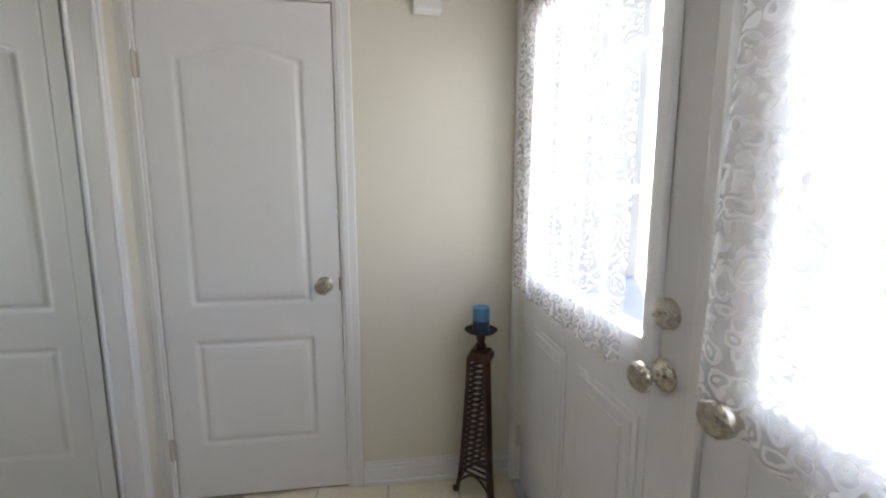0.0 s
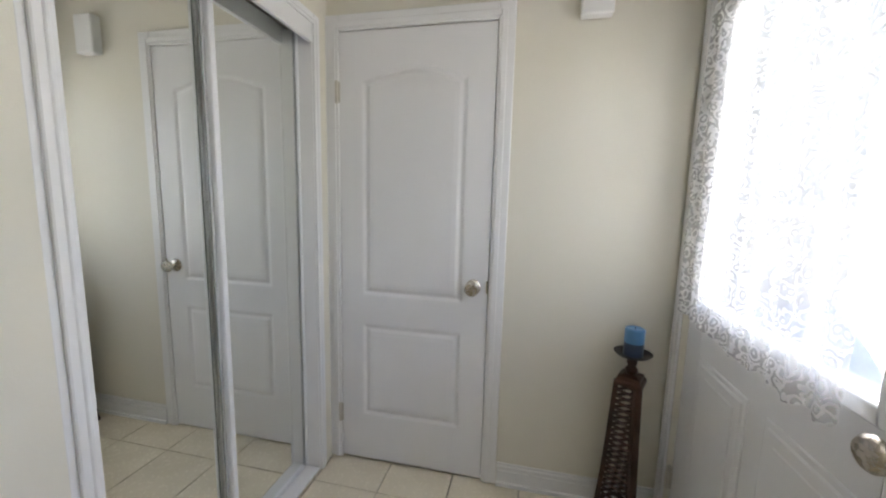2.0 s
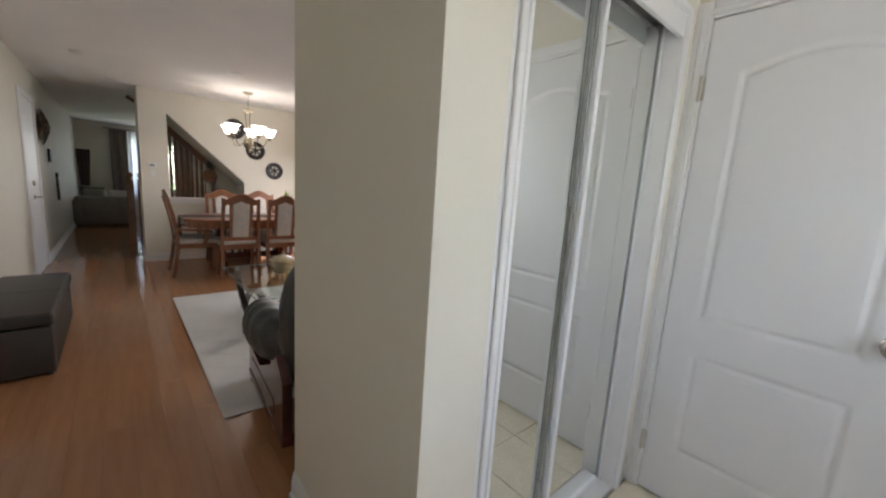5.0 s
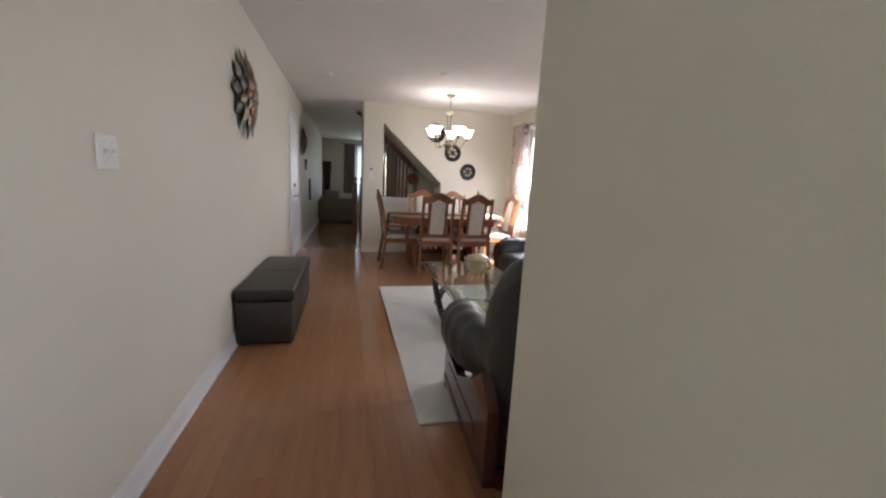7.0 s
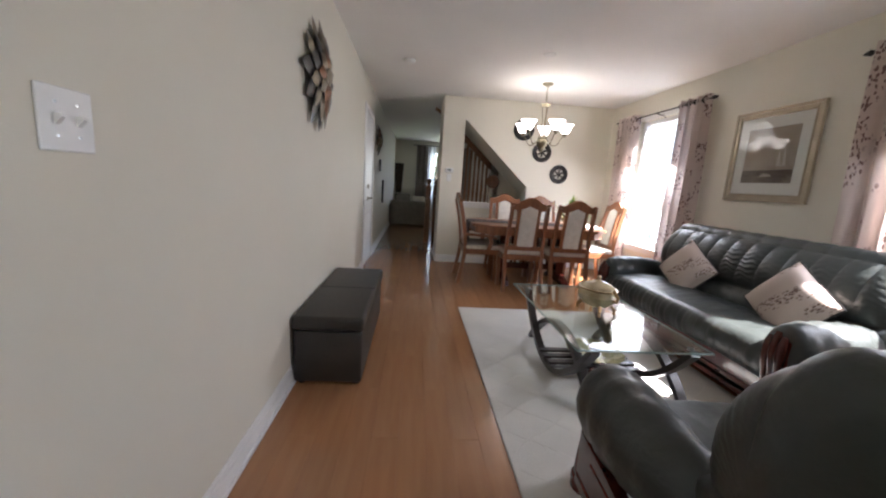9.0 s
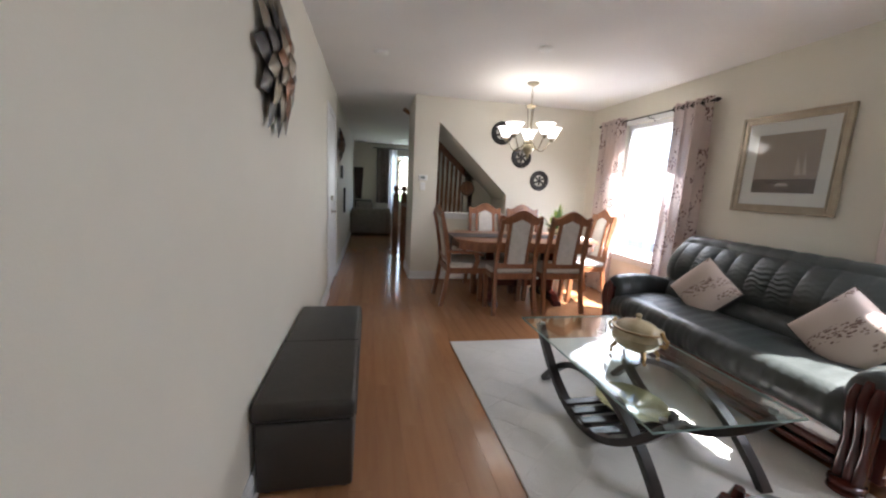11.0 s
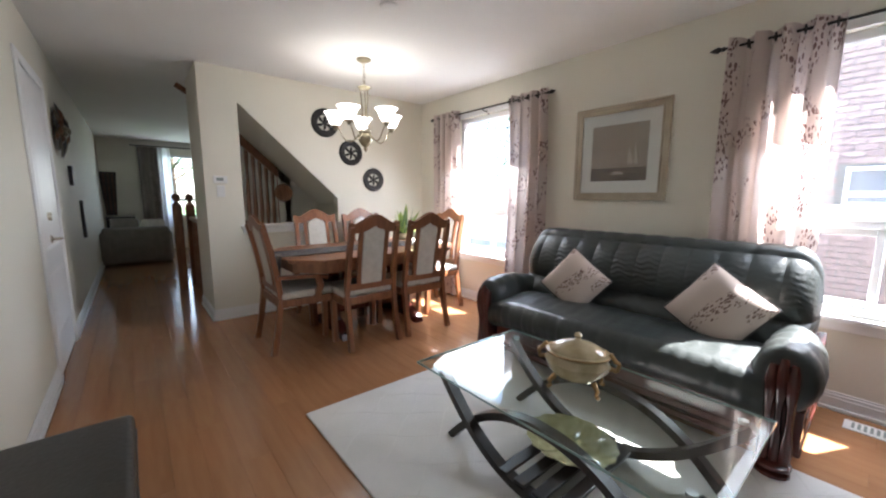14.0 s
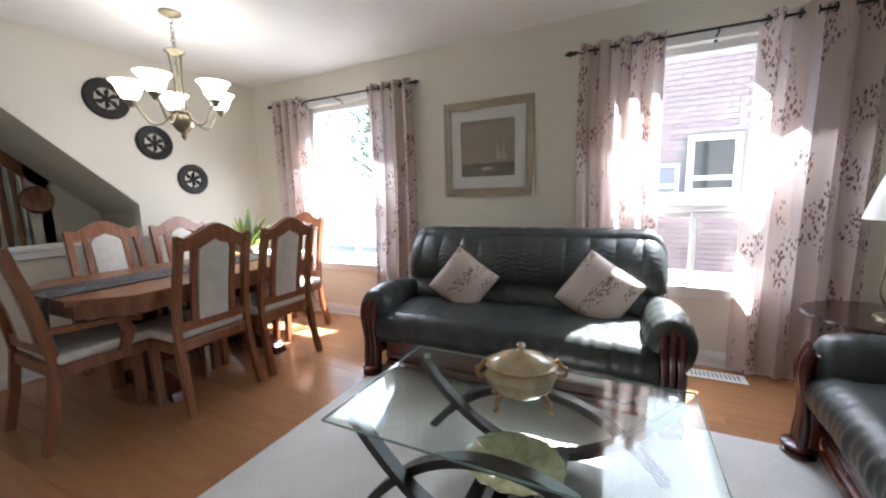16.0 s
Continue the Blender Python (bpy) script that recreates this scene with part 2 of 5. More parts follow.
M_TABLEGLASS = see_through("table_glass", (0.90, 0.95, 0.93, 1))
M_EDGE = mat("green_glass_edge", (0.35, 0.47, 0.44), (0.25, 0.36, 0.33), 0.12, 8)
M_MIRROR = mat("mirror_silver", (0.86, 0.88, 0.86), (0.85, 0.87, 0.85), 0.02, 2, metal=1.0)
M_MIRROR.node_tree.nodes["Principled BSDF"].inputs["Roughness"].default_value = 0.0
for lk in list(M_MIRROR.node_tree.nodes["Principled BSDF"].inputs["Roughness"].links):
    M_MIRROR.node_tree.links.remove(lk)
M_CURTAIN = fabric("floral_curtain", (0.64, 0.545, 0.50), (0.20, 0.12, 0.11), 0.47, 50, 0.38, 0.60)
M_CUSHION = fabric("floral_cushion", (0.56, 0.46, 0.40), (0.19, 0.12, 0.10), 0.47, 60, 0.0, 0.62)
M_RUNNER = fabric("patterned_runner", (0.05, 0.045, 0.05), (0.17, 0.155, 0.14), 0.58, 34, 0.0, 0.7)
M_LACE = lace("white_lace")
M_GREYSOFA = mat("grey_upholstery", (0.27, 0.25, 0.215), (0.22, 0.205, 0.18), 0.9, 9, 0.4, 120)
M_GREYCURT = mat("taupe_drape", (0.24, 0.21, 0.19), (0.18, 0.16, 0.14), 0.9, 5, 0.3, 150)
M_SHEER = fabric("sheer_curtain", (0.75, 0.76, 0.80), (0.7, 0.71, 0.75), 0.4, 40, 0.6)
M_BRICK = mat("pale_red_brick", (0.40, 0.29, 0.265), (0.31, 0.22, 0.20), 0.9, 9, 0.3, 60, rnd=0.18)
M_MORTAR = mat("mortar", (0.30, 0.275, 0.255), (0.25, 0.23, 0.21), 0.95, 20)
M_ROOF = mat("roof_shingle", (0.10, 0.09, 0.085), (0.06, 0.055, 0.05), 0.9, 12)
M_DARKPANE = mat("dark_pane", (0.03, 0.035, 0.04), (0.02, 0.025, 0.03), 0.08, 4)
# Dark glass lifted to grey-blue; the glare haze is put into its colour.
M_HAZEPANE = mat("haze_tinted_pane", (0.20, 0.21, 0.235), (0.15, 0.155, 0.175), 0.15, 4)
# Kept pale so the ground outside reads as overexposed; also used for stone sills.
M_PALEOUTDOOR = mat("pale_outdoor_surface", (0.42, 0.40, 0.375), (0.35, 0.335, 0.315), 0.9, 3, 0.3, 60)
M_GRASS = mat("lawn", (0.07, 0.12, 0.03), (0.045, 0.085, 0.02), 0.95, 3, 0.5, 200)
M_LEAF = mat("tree_leaf", (0.09, 0.15, 0.035), (0.05, 0.10, 0.02), 0.6, 8)
M_LIMELEAF = mat("lime_leaf", (0.30, 0.36, 0.05), (0.16, 0.24, 0.03), 0.45, 8)
M_BARK = mat("bark", (0.13, 0.09, 0.06), (0.07, 0.05, 0.035), 0.95, 14, 0.5, 60)
M_PETAL_BROWN = mat("petal_copper", (0.20, 0.085, 0.032), (0.10, 0.04, 0.018), 0.32, 8, 0.05, 60, metal=0.5)
M_PETAL_GREY = mat("petal_gunmetal", (0.075, 0.07, 0.068), (0.04, 0.038, 0.037), 0.32, 8, 0.05, 60, metal=0.5)
M_PETAL_CREAM = mat("petal_champagne", (0.27, 0.23, 0.165), (0.16, 0.13, 0.09), 0.36, 8, 0.05, 60, metal=0.5)

# ---- building helpers ----


def part(name, bm, material, parent=None, label="", smooth=False):
    me = bpy.data.meshes.new(name)
    bmesh.ops.recalc_face_normals(bm, faces=bm.faces[:])
    if smooth:
        for f in bm.faces:
            f.smooth = True
        for e in bm.edges:
            if len(e.link_faces) == 2 and e.calc_face_angle(0) > radians(40):
                e.smooth = False
    bm.to_mesh(me)
    bm.free()
    me.materials.append(material)
    ob = new(name, me)
    if parent:
        ob.parent = parent
    if label:
        tagged(ob, label)
    return ob


def thing(name, label, category, m=None, group="", kind=""):
    ob = new(name)
    ob.empty_display_size = 0.1
    if m is not None:
        ob.matrix_basis = m
    return tagged(ob, label, category, group, kind)


def box(x0, x1, y0, y1, z0, z1, bevel=0.0, seg=2, bm=None):
    b = bmesh.new()
    bmesh.ops.create_cube(b, size=1)
    for v in b.verts:
        v.co = Vector(((x0 + x1) / 2 + v.co.x * (x1 - x0), (y0 + y1) / 2 + v.co.y * (y1 - y0), (z0 + z1) / 2 + v.co.z * (z1 - z0)))
    if bevel:
        bmesh.ops.bevel(b, geom=b.edges[:], offset=bevel, segments=seg, profile=0.5, affect="EDGES")
    return merge(bm, b)


def merge(bm, b):
    if bm is None:
        return b
    me = bpy.data.meshes.new("tmp")
    b.to_mesh(me)
    b.free()
    bm.from_mesh(me)
    bpy.data.meshes.remove(me)
    return bm


def prism(poly, axis, a, b, bm=None):
    """A polygon in the plane across axis, pushed from a to b. For x the pairs are (y, z), for y (x, z), for z (x, y)."""
    bm = bm or bmesh.new()

    def at(p, h):
        return {"x": (h, p[0], p[1]), "y": (p[0], h, p[1]), "z": (p[0], p[1], h)}[axis]
    lo = [bm.verts.new(at(p, a)) for p in poly]
    hi = [bm.verts.new(at(p, b)) for p in poly]
    bm.faces.new(lo)
    bm.faces.new(hi[::-1])
    for i in range(len(poly)):
        j = (i + 1) % len(poly)
        bm.faces.new((lo[i], lo[j], hi[j], hi[i]))
    return bm


def loft(rings, bm=None, caps=True, close=True):
    bm = bm or bmesh.new()
    vs = [[bm.verts.new(p) for p in r] for r in rings]
    n = len(vs[0])
    for a, b in zip(vs, vs[1:]):
        for i in range(n if close else n - 1):
            j = (i + 1) % n
            bm.faces.new((a[i], a[j], b[j], b[i]))
    if caps and close:
        bm.faces.new(vs[0][::-1])
        bm.faces.new(vs[-1])
    return bm


def lathe(profile, x=0, y=0, z=0, seg=24, bm=None, axis="z"):
    rings = []
    for r, h in profile:
        ring = []
        for i in range(seg):
            a = 2 * math.pi * i / seg
            c, s = max(r, 0.0005) * math.cos(a), max(r, 0.0005) * math.sin(a)
            ring.append({"z": (x + c, y + s, z + h), "x": (x + h, y + c, z + s), "y": (x + c, y + h, z + s)}[axis])
        rings.append(ring)
    return loft(rings, bm, caps=tuple(profile[0]) != tuple(profile[-1]))


def tube(points, radius, seg=8, bm=None, flat=1.0):
    pts = [Vector(p) for p in points]
    rings = []
    for i, p in enumerate(pts):
        d = (pts[min(i + 1, len(pts) - 1)] - pts[max(i - 1, 0)]).normalized()
        up = Vector((0, 0, 1)) if abs(d.z) < 0.95 else Vector((0, 1, 0))
        a = d.cross(up).normalized()
        b = a.cross(d).normalized()
        r = radius[i] if isinstance(radius, (list, tuple)) else radius
        rings.append([p + a * math.cos(2 * math.pi * k / seg) * r + b * math.sin(2 * math.pi * k / seg) * r * flat for k in range(seg)])
    return loft(rings, bm)


def bar(points, w, h, bm=None, side=(0, 1, 0)):
    """A rectangular bar swept along points; w along side, h across."""
    pts = [Vector(p) for p in points]
    s = Vector(side).normalized()
    rings = []
    for i, p in enumerate(pts):
        d = (pts[min(i + 1, len(pts) - 1)] - pts[max(i - 1, 0)]).normalized()
        u = d.cross(s).normalized()
        rings.append([p + s * w / 2 + u * h / 2, p - s * w / 2 + u * h / 2, p - s * w / 2 - u * h / 2, p + s * w / 2 - u * h / 2])
    return loft(rings, bm)


def bevelled(bm, r, seg=2):
    bmesh.ops.bevel(bm, geom=[e for e in bm.edges if e.calc_face_angle(0) > 0.6], offset=r, segments=seg, profile=0.5, affect="EDGES")
    return bm


def lerp(a, b, t):
    return a + (b - a) * t


def setting(name, bm, material, label, category):
    return tagged(part(name, bm, material), label, category, kind="structure")

# ---- structure ----
H = 2.438
SOUTH, NORTH, WEST, EAST = -0.962, 2.60, -7.21, 0.60
CLX, CLW, CLY = -0.925, -1.754, 0.300

# Pale sheets added over the lawn to imitate blown-out white through the glass.
setting("pavement", box(-17, 6, NORTH + 0.16, 8.9, -0.30, -0.28), M_PALEOUTDOOR, "pale sheet added for the blown-out ground between the houses", "pavement")
setting("pavement", box(EAST + 0.14, 9, -6, NORTH + 0.1, -0.30, -0.27), M_PALEOUTDOOR, "pale sheet added for the blown-out ground outside the entry doors", "pavement")
setting("ground", box(-60, 60, -60, 60, -0.45, -0.30), M_GRASS, "lawn round the house", "ground")
floor = setting("floor", box(-13.95, EAST + 0.12, SOUTH - 0.12, 3.5, -0.2, -0.012), M_GROUT, "subfloor under laminate planks and ceramic tiles", "floor")
setting("ceiling", box(-7.33, EAST + 0.12, SOUTH - 0.12, NORTH + 0.15, H, H + 0.12), M_CEIL, "off-white stippled ceiling", "ceiling")
setting("ceiling", box(-13.95, -7.33, SOUTH - 0.12, 3.5, H, H + 0.12), M_CEIL, "off-white ceiling of the hall and back room", "ceiling")
# Unseen slab added outside to keep most direct sun off the lace panels.
setting("ceiling", box(EAST + 0.13, EAST + 0.58, SOUTH - 0.12, NORTH + 0.15, H + 0.02, H + 0.14), M_CEIL, "unseen white slab added over the entry doors to block sun", "ceiling")
setting("wall_south", box(-13.95, EAST + 0.12, SOUTH - 0.12, SOUTH, -0.012, H), M_WALL, "cream painted wall", "wall")

W1, W2, WZ0, WZ1 = (-6.45, -5.45), (-3.55, -2.55), 0.56, 2.13
bm = box(-7.33, W1[0], NORTH, NORTH + 0.15, -0.012, H)
box(W1[1], W2[0], NORTH, NORTH + 0.15, -0.012, H, bm=bm)
box(W2[1], EAST + 0.12, NORTH, NORTH + 0.15, -0.012, H, bm=bm)
for a, b in (W1, W2):
    box(a, b, NORTH, NORTH + 0.15, -0.012, WZ0, bm=bm)
    box(a, b, NORTH, NORTH + 0.15, WZ1, H, bm=bm)
setting("wall_north", bm, M_WALL, "cream painted wall with two windows", "wall")

bm = box(-7.33, WEST, 0.06, 0.383, -0.012, H)
box(-7.33, WEST, 0.383, 1.38, -0.012, 0.90, bm=bm)
box(-7.33, WEST, 1.38, NORTH, -0.012, H, bm=bm)
prism([(0.383, 2.132), (1.38, 1.21), (1.38, H), (0.383, H)], "x", -7.33, WEST, bm)
box(-8.00, -7.33, 0.06, 0.18, -0.012, H, bm=bm)
setting("wall_west", bm, M_WALL, "cream wall with a sloping opening to the stairs", "wall")
bm = prism([(0.383, 2.132), (1.38, 1.21), (1.80, 0.82), (1.80, 1.05), (0.383, 2.35)], "x", -8.08, -7.33)
box(-8.2, -8.08, 0.98, 3.3, 0.0, H, bm=bm)
box(-8.08, -7.33, 1.46, 1.6, 0.0, 1.2, bm=bm)
setting("wall_stair", bm, M_WALL, "painted underside of the stair flight", "wall")
setting("trim", box(-7.36, WEST + 0.035, 0.345, 1.42, 0.905, 0.935, 0.006), M_TRIM, "white ledge under the stair opening", "ledge")
setting("trim", box(WEST, WEST + 0.018, 0.36, 1.40, 0.85, 0.903, 0.004), M_TRIM, "white apron moulding under the ledge", "trim")

# closet block between entry and living room
bm = box(CLW, CLX, CLY, CLY + 0.11, -0.012, H)
box(CLW, CLW + 0.11, CLY + 0.11, NORTH + 0.15, -0.012, H, bm=bm)
box(CLX - 0.11, CLX, CLY + 0.11, 0.50, -0.012, H, bm=bm)
box(CLX - 0.11, CLX, 1.50, 1.60, -0.012, H, bm=bm)
box(CLX - 0.11, CLX, 0.50, 1.50, 2.08, H, bm=bm)
setting("wall_closet", bm, M_WALL, "cream wall round the closet", "wall")
# entry wall behind the panelled door
bm = box(-0.155, EAST + 0.12, 1.60, 1.72, -0.012, H)
box(CLX - 0.11, -0.865, 1.60, 1.72, -0.012, H, bm=bm)
box(-0.865, -0.155, 1.60, 1.72, 2.045, H, bm=bm)
box(CLX, -0.1, 1.9, 2.0, -0.012, H, bm=bm)
setting("wall_entry", bm, M_WALL, "cream painted wall beside the entry door", "wall")
# front wall with the double door
DY0, DS, DY1 = -0.38, 0.588, 1.53
bm = box(EAST, EAST + 0.12, DY1, NORTH, -0.012, H)
box(EAST, EAST + 0.12, SOUTH, DY0, -0.012, H, bm=bm)
box(EAST, EAST + 0.12, DY0, DY1, 2.06, H, bm=bm)
setting("wall_east", bm, M_WALL, "cream front wall round the double door", "wall")
# back room
bm = box(-13.95, -13.8, SOUTH, 0.10, -0.012, H)
box(-13.95, -13.8, 1.2, 3.5, -0.012, H, bm=bm)
box(-13.95, -13.8, 0.10, 1.2, -0.012, 0.72, bm=bm)
box(-13.95, -13.8, 0.10, 1.2, 2.15, H, bm=bm)
box(-13.95, -7.33, 3.3, 3.5, -0.012, H, bm=bm)
setting("wall_back", bm, M_WALL, "cream wall of the back room with a window", "wall")


def baseboard(x0, x1, y0, y1, n):
    """n: the way into the room."""
    dx, dy = n
    bm = bmesh.new()
    for z0, z1, d in ((0.0, 0.075, 0.014), (0.075, 0.095, 0.011), (0.095, 0.11, 0.007), (0.0, 0.02, 0.024)):
        if dx:
            box(min(x0, x0 + dx * d), max(x0, x0 + dx * d), y0, y1, z0, z1, 0.002, 1, bm)
        else:
            box(x0, x1, min(y0, y0 + dy * d), max(y0, y0 + dy * d), z0, z1, 0.002, 1, bm)
    setting("baseboard", bm, M_TRIM, "white moulded baseboard", "baseboard")


baseboard(-6.42, EAST, SOUTH, SOUTH, (0, 1))
baseboard(-13.8, -7.42, SOUTH, SOUTH, (0, 1))
baseboard(WEST, CLW, NORTH, NORTH, (0, -1))
baseboard(WEST, WEST, 0.06, NORTH - 0.025, (1, 0))
baseboard(-8.0, WEST, 0.06, 0.06, (0, -1))
baseboard(CLW, CLX, CLY, CLY, (0, -1))
baseboard(CLW, CLW, CLY, NORTH - 0.025, (-1, 0))
baseboard(CLX, CLX, CLY, 0.48, (1, 0))
baseboard(-0.085, EAST, 1.60, 1.60, (0, -1))


def casing(name, axis, at, lo, hi, top, out, w=0.068, d=0.018, foot=0.0):
    """Moulded casing round an opening: axis along which the wall runs, at its face, out the way into the room."""
    bm = bmesh.new()
    for k, (a, b) in enumerate(((0, w), (0.012, w * 0.55))):
        dd = d * (0.75 if k == 0 else 1.0)
        f0, f1 = min(at, at + out * dd), max(at, at + out * dd)
        for p0, p1, z0, z1 in ((lo - b, lo - a, foot, top + b), (hi + a, hi + b, foot, top + b), (lo - a, hi + a, top + a, top + b)):
            if axis == "x":
                box(p0, p1, f0, f1, z0, z1, 0.003, 1, bm)
            else:
                box(f0, f1, p0, p1, z0, z1, 0.003, 1, bm)
    return setting(name, bm, M_TRIM, "white painted door casing", "trim")


casing("trim", "x", 1.60, -0.865, -0.155, 2.045, -1)
casing("trim", "y", CLX, 0.557, 1.474, 2.03, 1, 0.042)
casing("trim", "y", EAST, DY0, DY1, 2.06, -1, 0.06)
casing("trim", "x", SOUTH, -7.34, -6.50, 2.05, 1)
setting("trim", box(CLX - 0.12, CLX, 0.50, 0.557, 0, 2.03, 0.002), M_TRIM, "white closet jamb", "trim")
setting("trim", box(CLX - 0.11, CLX, 1.474, 1.50, 0, 2.03, 0.002), M_TRIM, "white closet jamb", "trim")
setting("trim", box(CLX - 0.11, CLX, 0.50, 1.50, 2.03, 2.08, 0.002), M_TRIM, "white closet head jamb", "trim")
box_v = box(CLX - 0.012, CLX + 0.008, 0.559, 1.472, 1.957, 2.03, 0.003)
setting("trim", box_v, M_TRIM, "white valence over the mirrored sliding doors", "trim")
bm = box(CLX - 0.118, CLX + 0.0, 0.559, 1.472, 0.0, 0.012, 0.002)
box(CLX - 0.103, CLX - 0.098, 0.559, 1.472, 0.012, 0.02, bm=bm)
box(CLX - 0.075, CLX - 0.070, 0.559, 1.472, 0.012, 0.02, bm=bm)
setting("trim", bm, M_TRIM, "white bottom track of the sliding doors", "track")


# ---- doors ----
def panel_depth(u, z, panels):
    """Relief of a moulded door face: a grooved bead round each panel."""
    best = 0.0
    for u0, u1, z0, z1, arch in panels:
        top = z1 + arch * max(0.0, math.cos((u - (u0 + u1) / 2) / (u1 - u0) * math.pi * 1.0)) ** 1.3 if arch else z1
        d = min(u - u0, u1 - u, z - z0, top - z)
        if 0 <= d < 0.045:
            best = -0.0065 * math.sin(math.pi * min(1, d / 0.03)) if d < 0.03 else 0.0
            if d < 0.010:
                best = min(best, -0.0065 * d / 0.010)
        elif d >= 0.045:
            best = 0.001
    return best


def door_face(w, h, panels, step=0.0065):
    nu, nz = int(w / step), int(h / step)
    verts, faces = [], []
    for j in range(nz + 1):
        for i in range(nu + 1):
            u, z = w * i / nu, h * j / nz
            verts.append((u, -panel_depth(u, z, panels), z))
    for j in range(nz):
        for i in range(nu):
            a = j * (nu + 1) + i
            faces.append((a, a + 1, a + nu + 2, a + nu + 1))
    me = bpy.data.meshes.new("door_face")
    me.from_pydata(verts, [], faces)
    bm = bmesh.new()
    bm.from_mesh(me)
    bpy.data.meshes.remove(me)
    box(0, w, 0.011, 0.035, 0, h, bm=bm)
    for x0, x1, z0, z1 in ((0, 0.002, 0, h), (w - 0.002, w, 0, h), (0, w, 0, 0.002), (0, w, h - 0.002, h)):
        box(x0, x1, 0.0, 0.011, z0, z1, bm=bm)
    return bm


def knob(parent, m, name="door_knob", r=0.031):
    bm = lathe([(0.0, 0.0), (0.034, 0.0), (0.034, 0.006), (0.026, 0.012), (0.012, 0.018), (0.011, 0.034), (0.02, 0.040), (r, 0.050), (r, 0.060), (r * 0.8, 0.068), (r * 0.3, 0.071), (0, 0.071)], axis="y")
    bmesh.ops.transform(bm, matrix=m, verts=bm.verts)
    k = part(name, bm, M_NICKEL, parent, "satin nickel round knob", True)
    return k


def hinge(parent, x, y, z, dz=0.09):
    bm = lathe([(0.007, 0), (0.007, dz)], x, y, z, 10)
    for q in (-0.006, dz + 0.0):
        lathe([(0.003, 0), (0.006, 0.003), (0.003, 0.006)], x, y, z + q, 8, bm)
    box(x + 0.002, x + 0.014, y + 0.004, y + 0.008, z, z + dz, bm=bm)
    part("hinge", bm, M_HINGE, parent, "pale satin nickel butt hinge", True)


FLIP = pose(0, 0, 0, 180, 0, 0)
hd = thing("door_1", "white two-panel arched interior door with nickel knob, closed", "door", pose(-0.863, 1.592, 0.012), kind="structure")
part("door_leaf", door_face(0.706, 2.03, [(0.115, 0.585, 0.85, 1.82, 0.055), (0.115, 0.585, 0.24, 0.70, 0)]), M_DOOR, hd, "", True)
knob(hd, pose(0.64, 0.0, 0.925, 0, 0, 180))
part("latch_plate", box(0.698, 0.704, -0.004, 0.02, 0.90, 0.955), M_BRASS, hd, "brass latch plate")
for hz in (0.19, 1.73):
    hinge(hd, -0.008, -0.01, hz)

sd = thing("door_2", "white flush interior door with a lever handle, closed", "door", pose(-6.50, SOUTH + 0.006, 0.012, 0, 0, 180), kind="structure")
part("door_leaf", door_face(0.835, 2.03, [(0.12, 0.70, 0.85, 1.80, 0.075), (0.12, 0.70, 0.24, 0.70, 0)], 0.012), M_DOOR, sd, "", True)
bm = lathe([(0, 0), (0.028, 0), (0.028, -0.008), (0.01, -0.012), (0.01, -0.05), (0, -0.05)], 0.33, 0, 0.91, 16, axis="y")
tube([(0.33, -0.045, 0.91), (0.36, -0.05, 0.91), (0.45, -0.05, 0.905)], 0.009, 8, bm)
part("lever_handle", bm, M_NICKEL, sd, "satin nickel lever handle", True)
part("deadbolt", lathe([(0, 0), (0.03, 0), (0.028, -0.02), (0, -0.022)], 0.33, 0, 1.07, 16, axis="y"), M_NICKEL, sd, "nickel deadbolt", True)


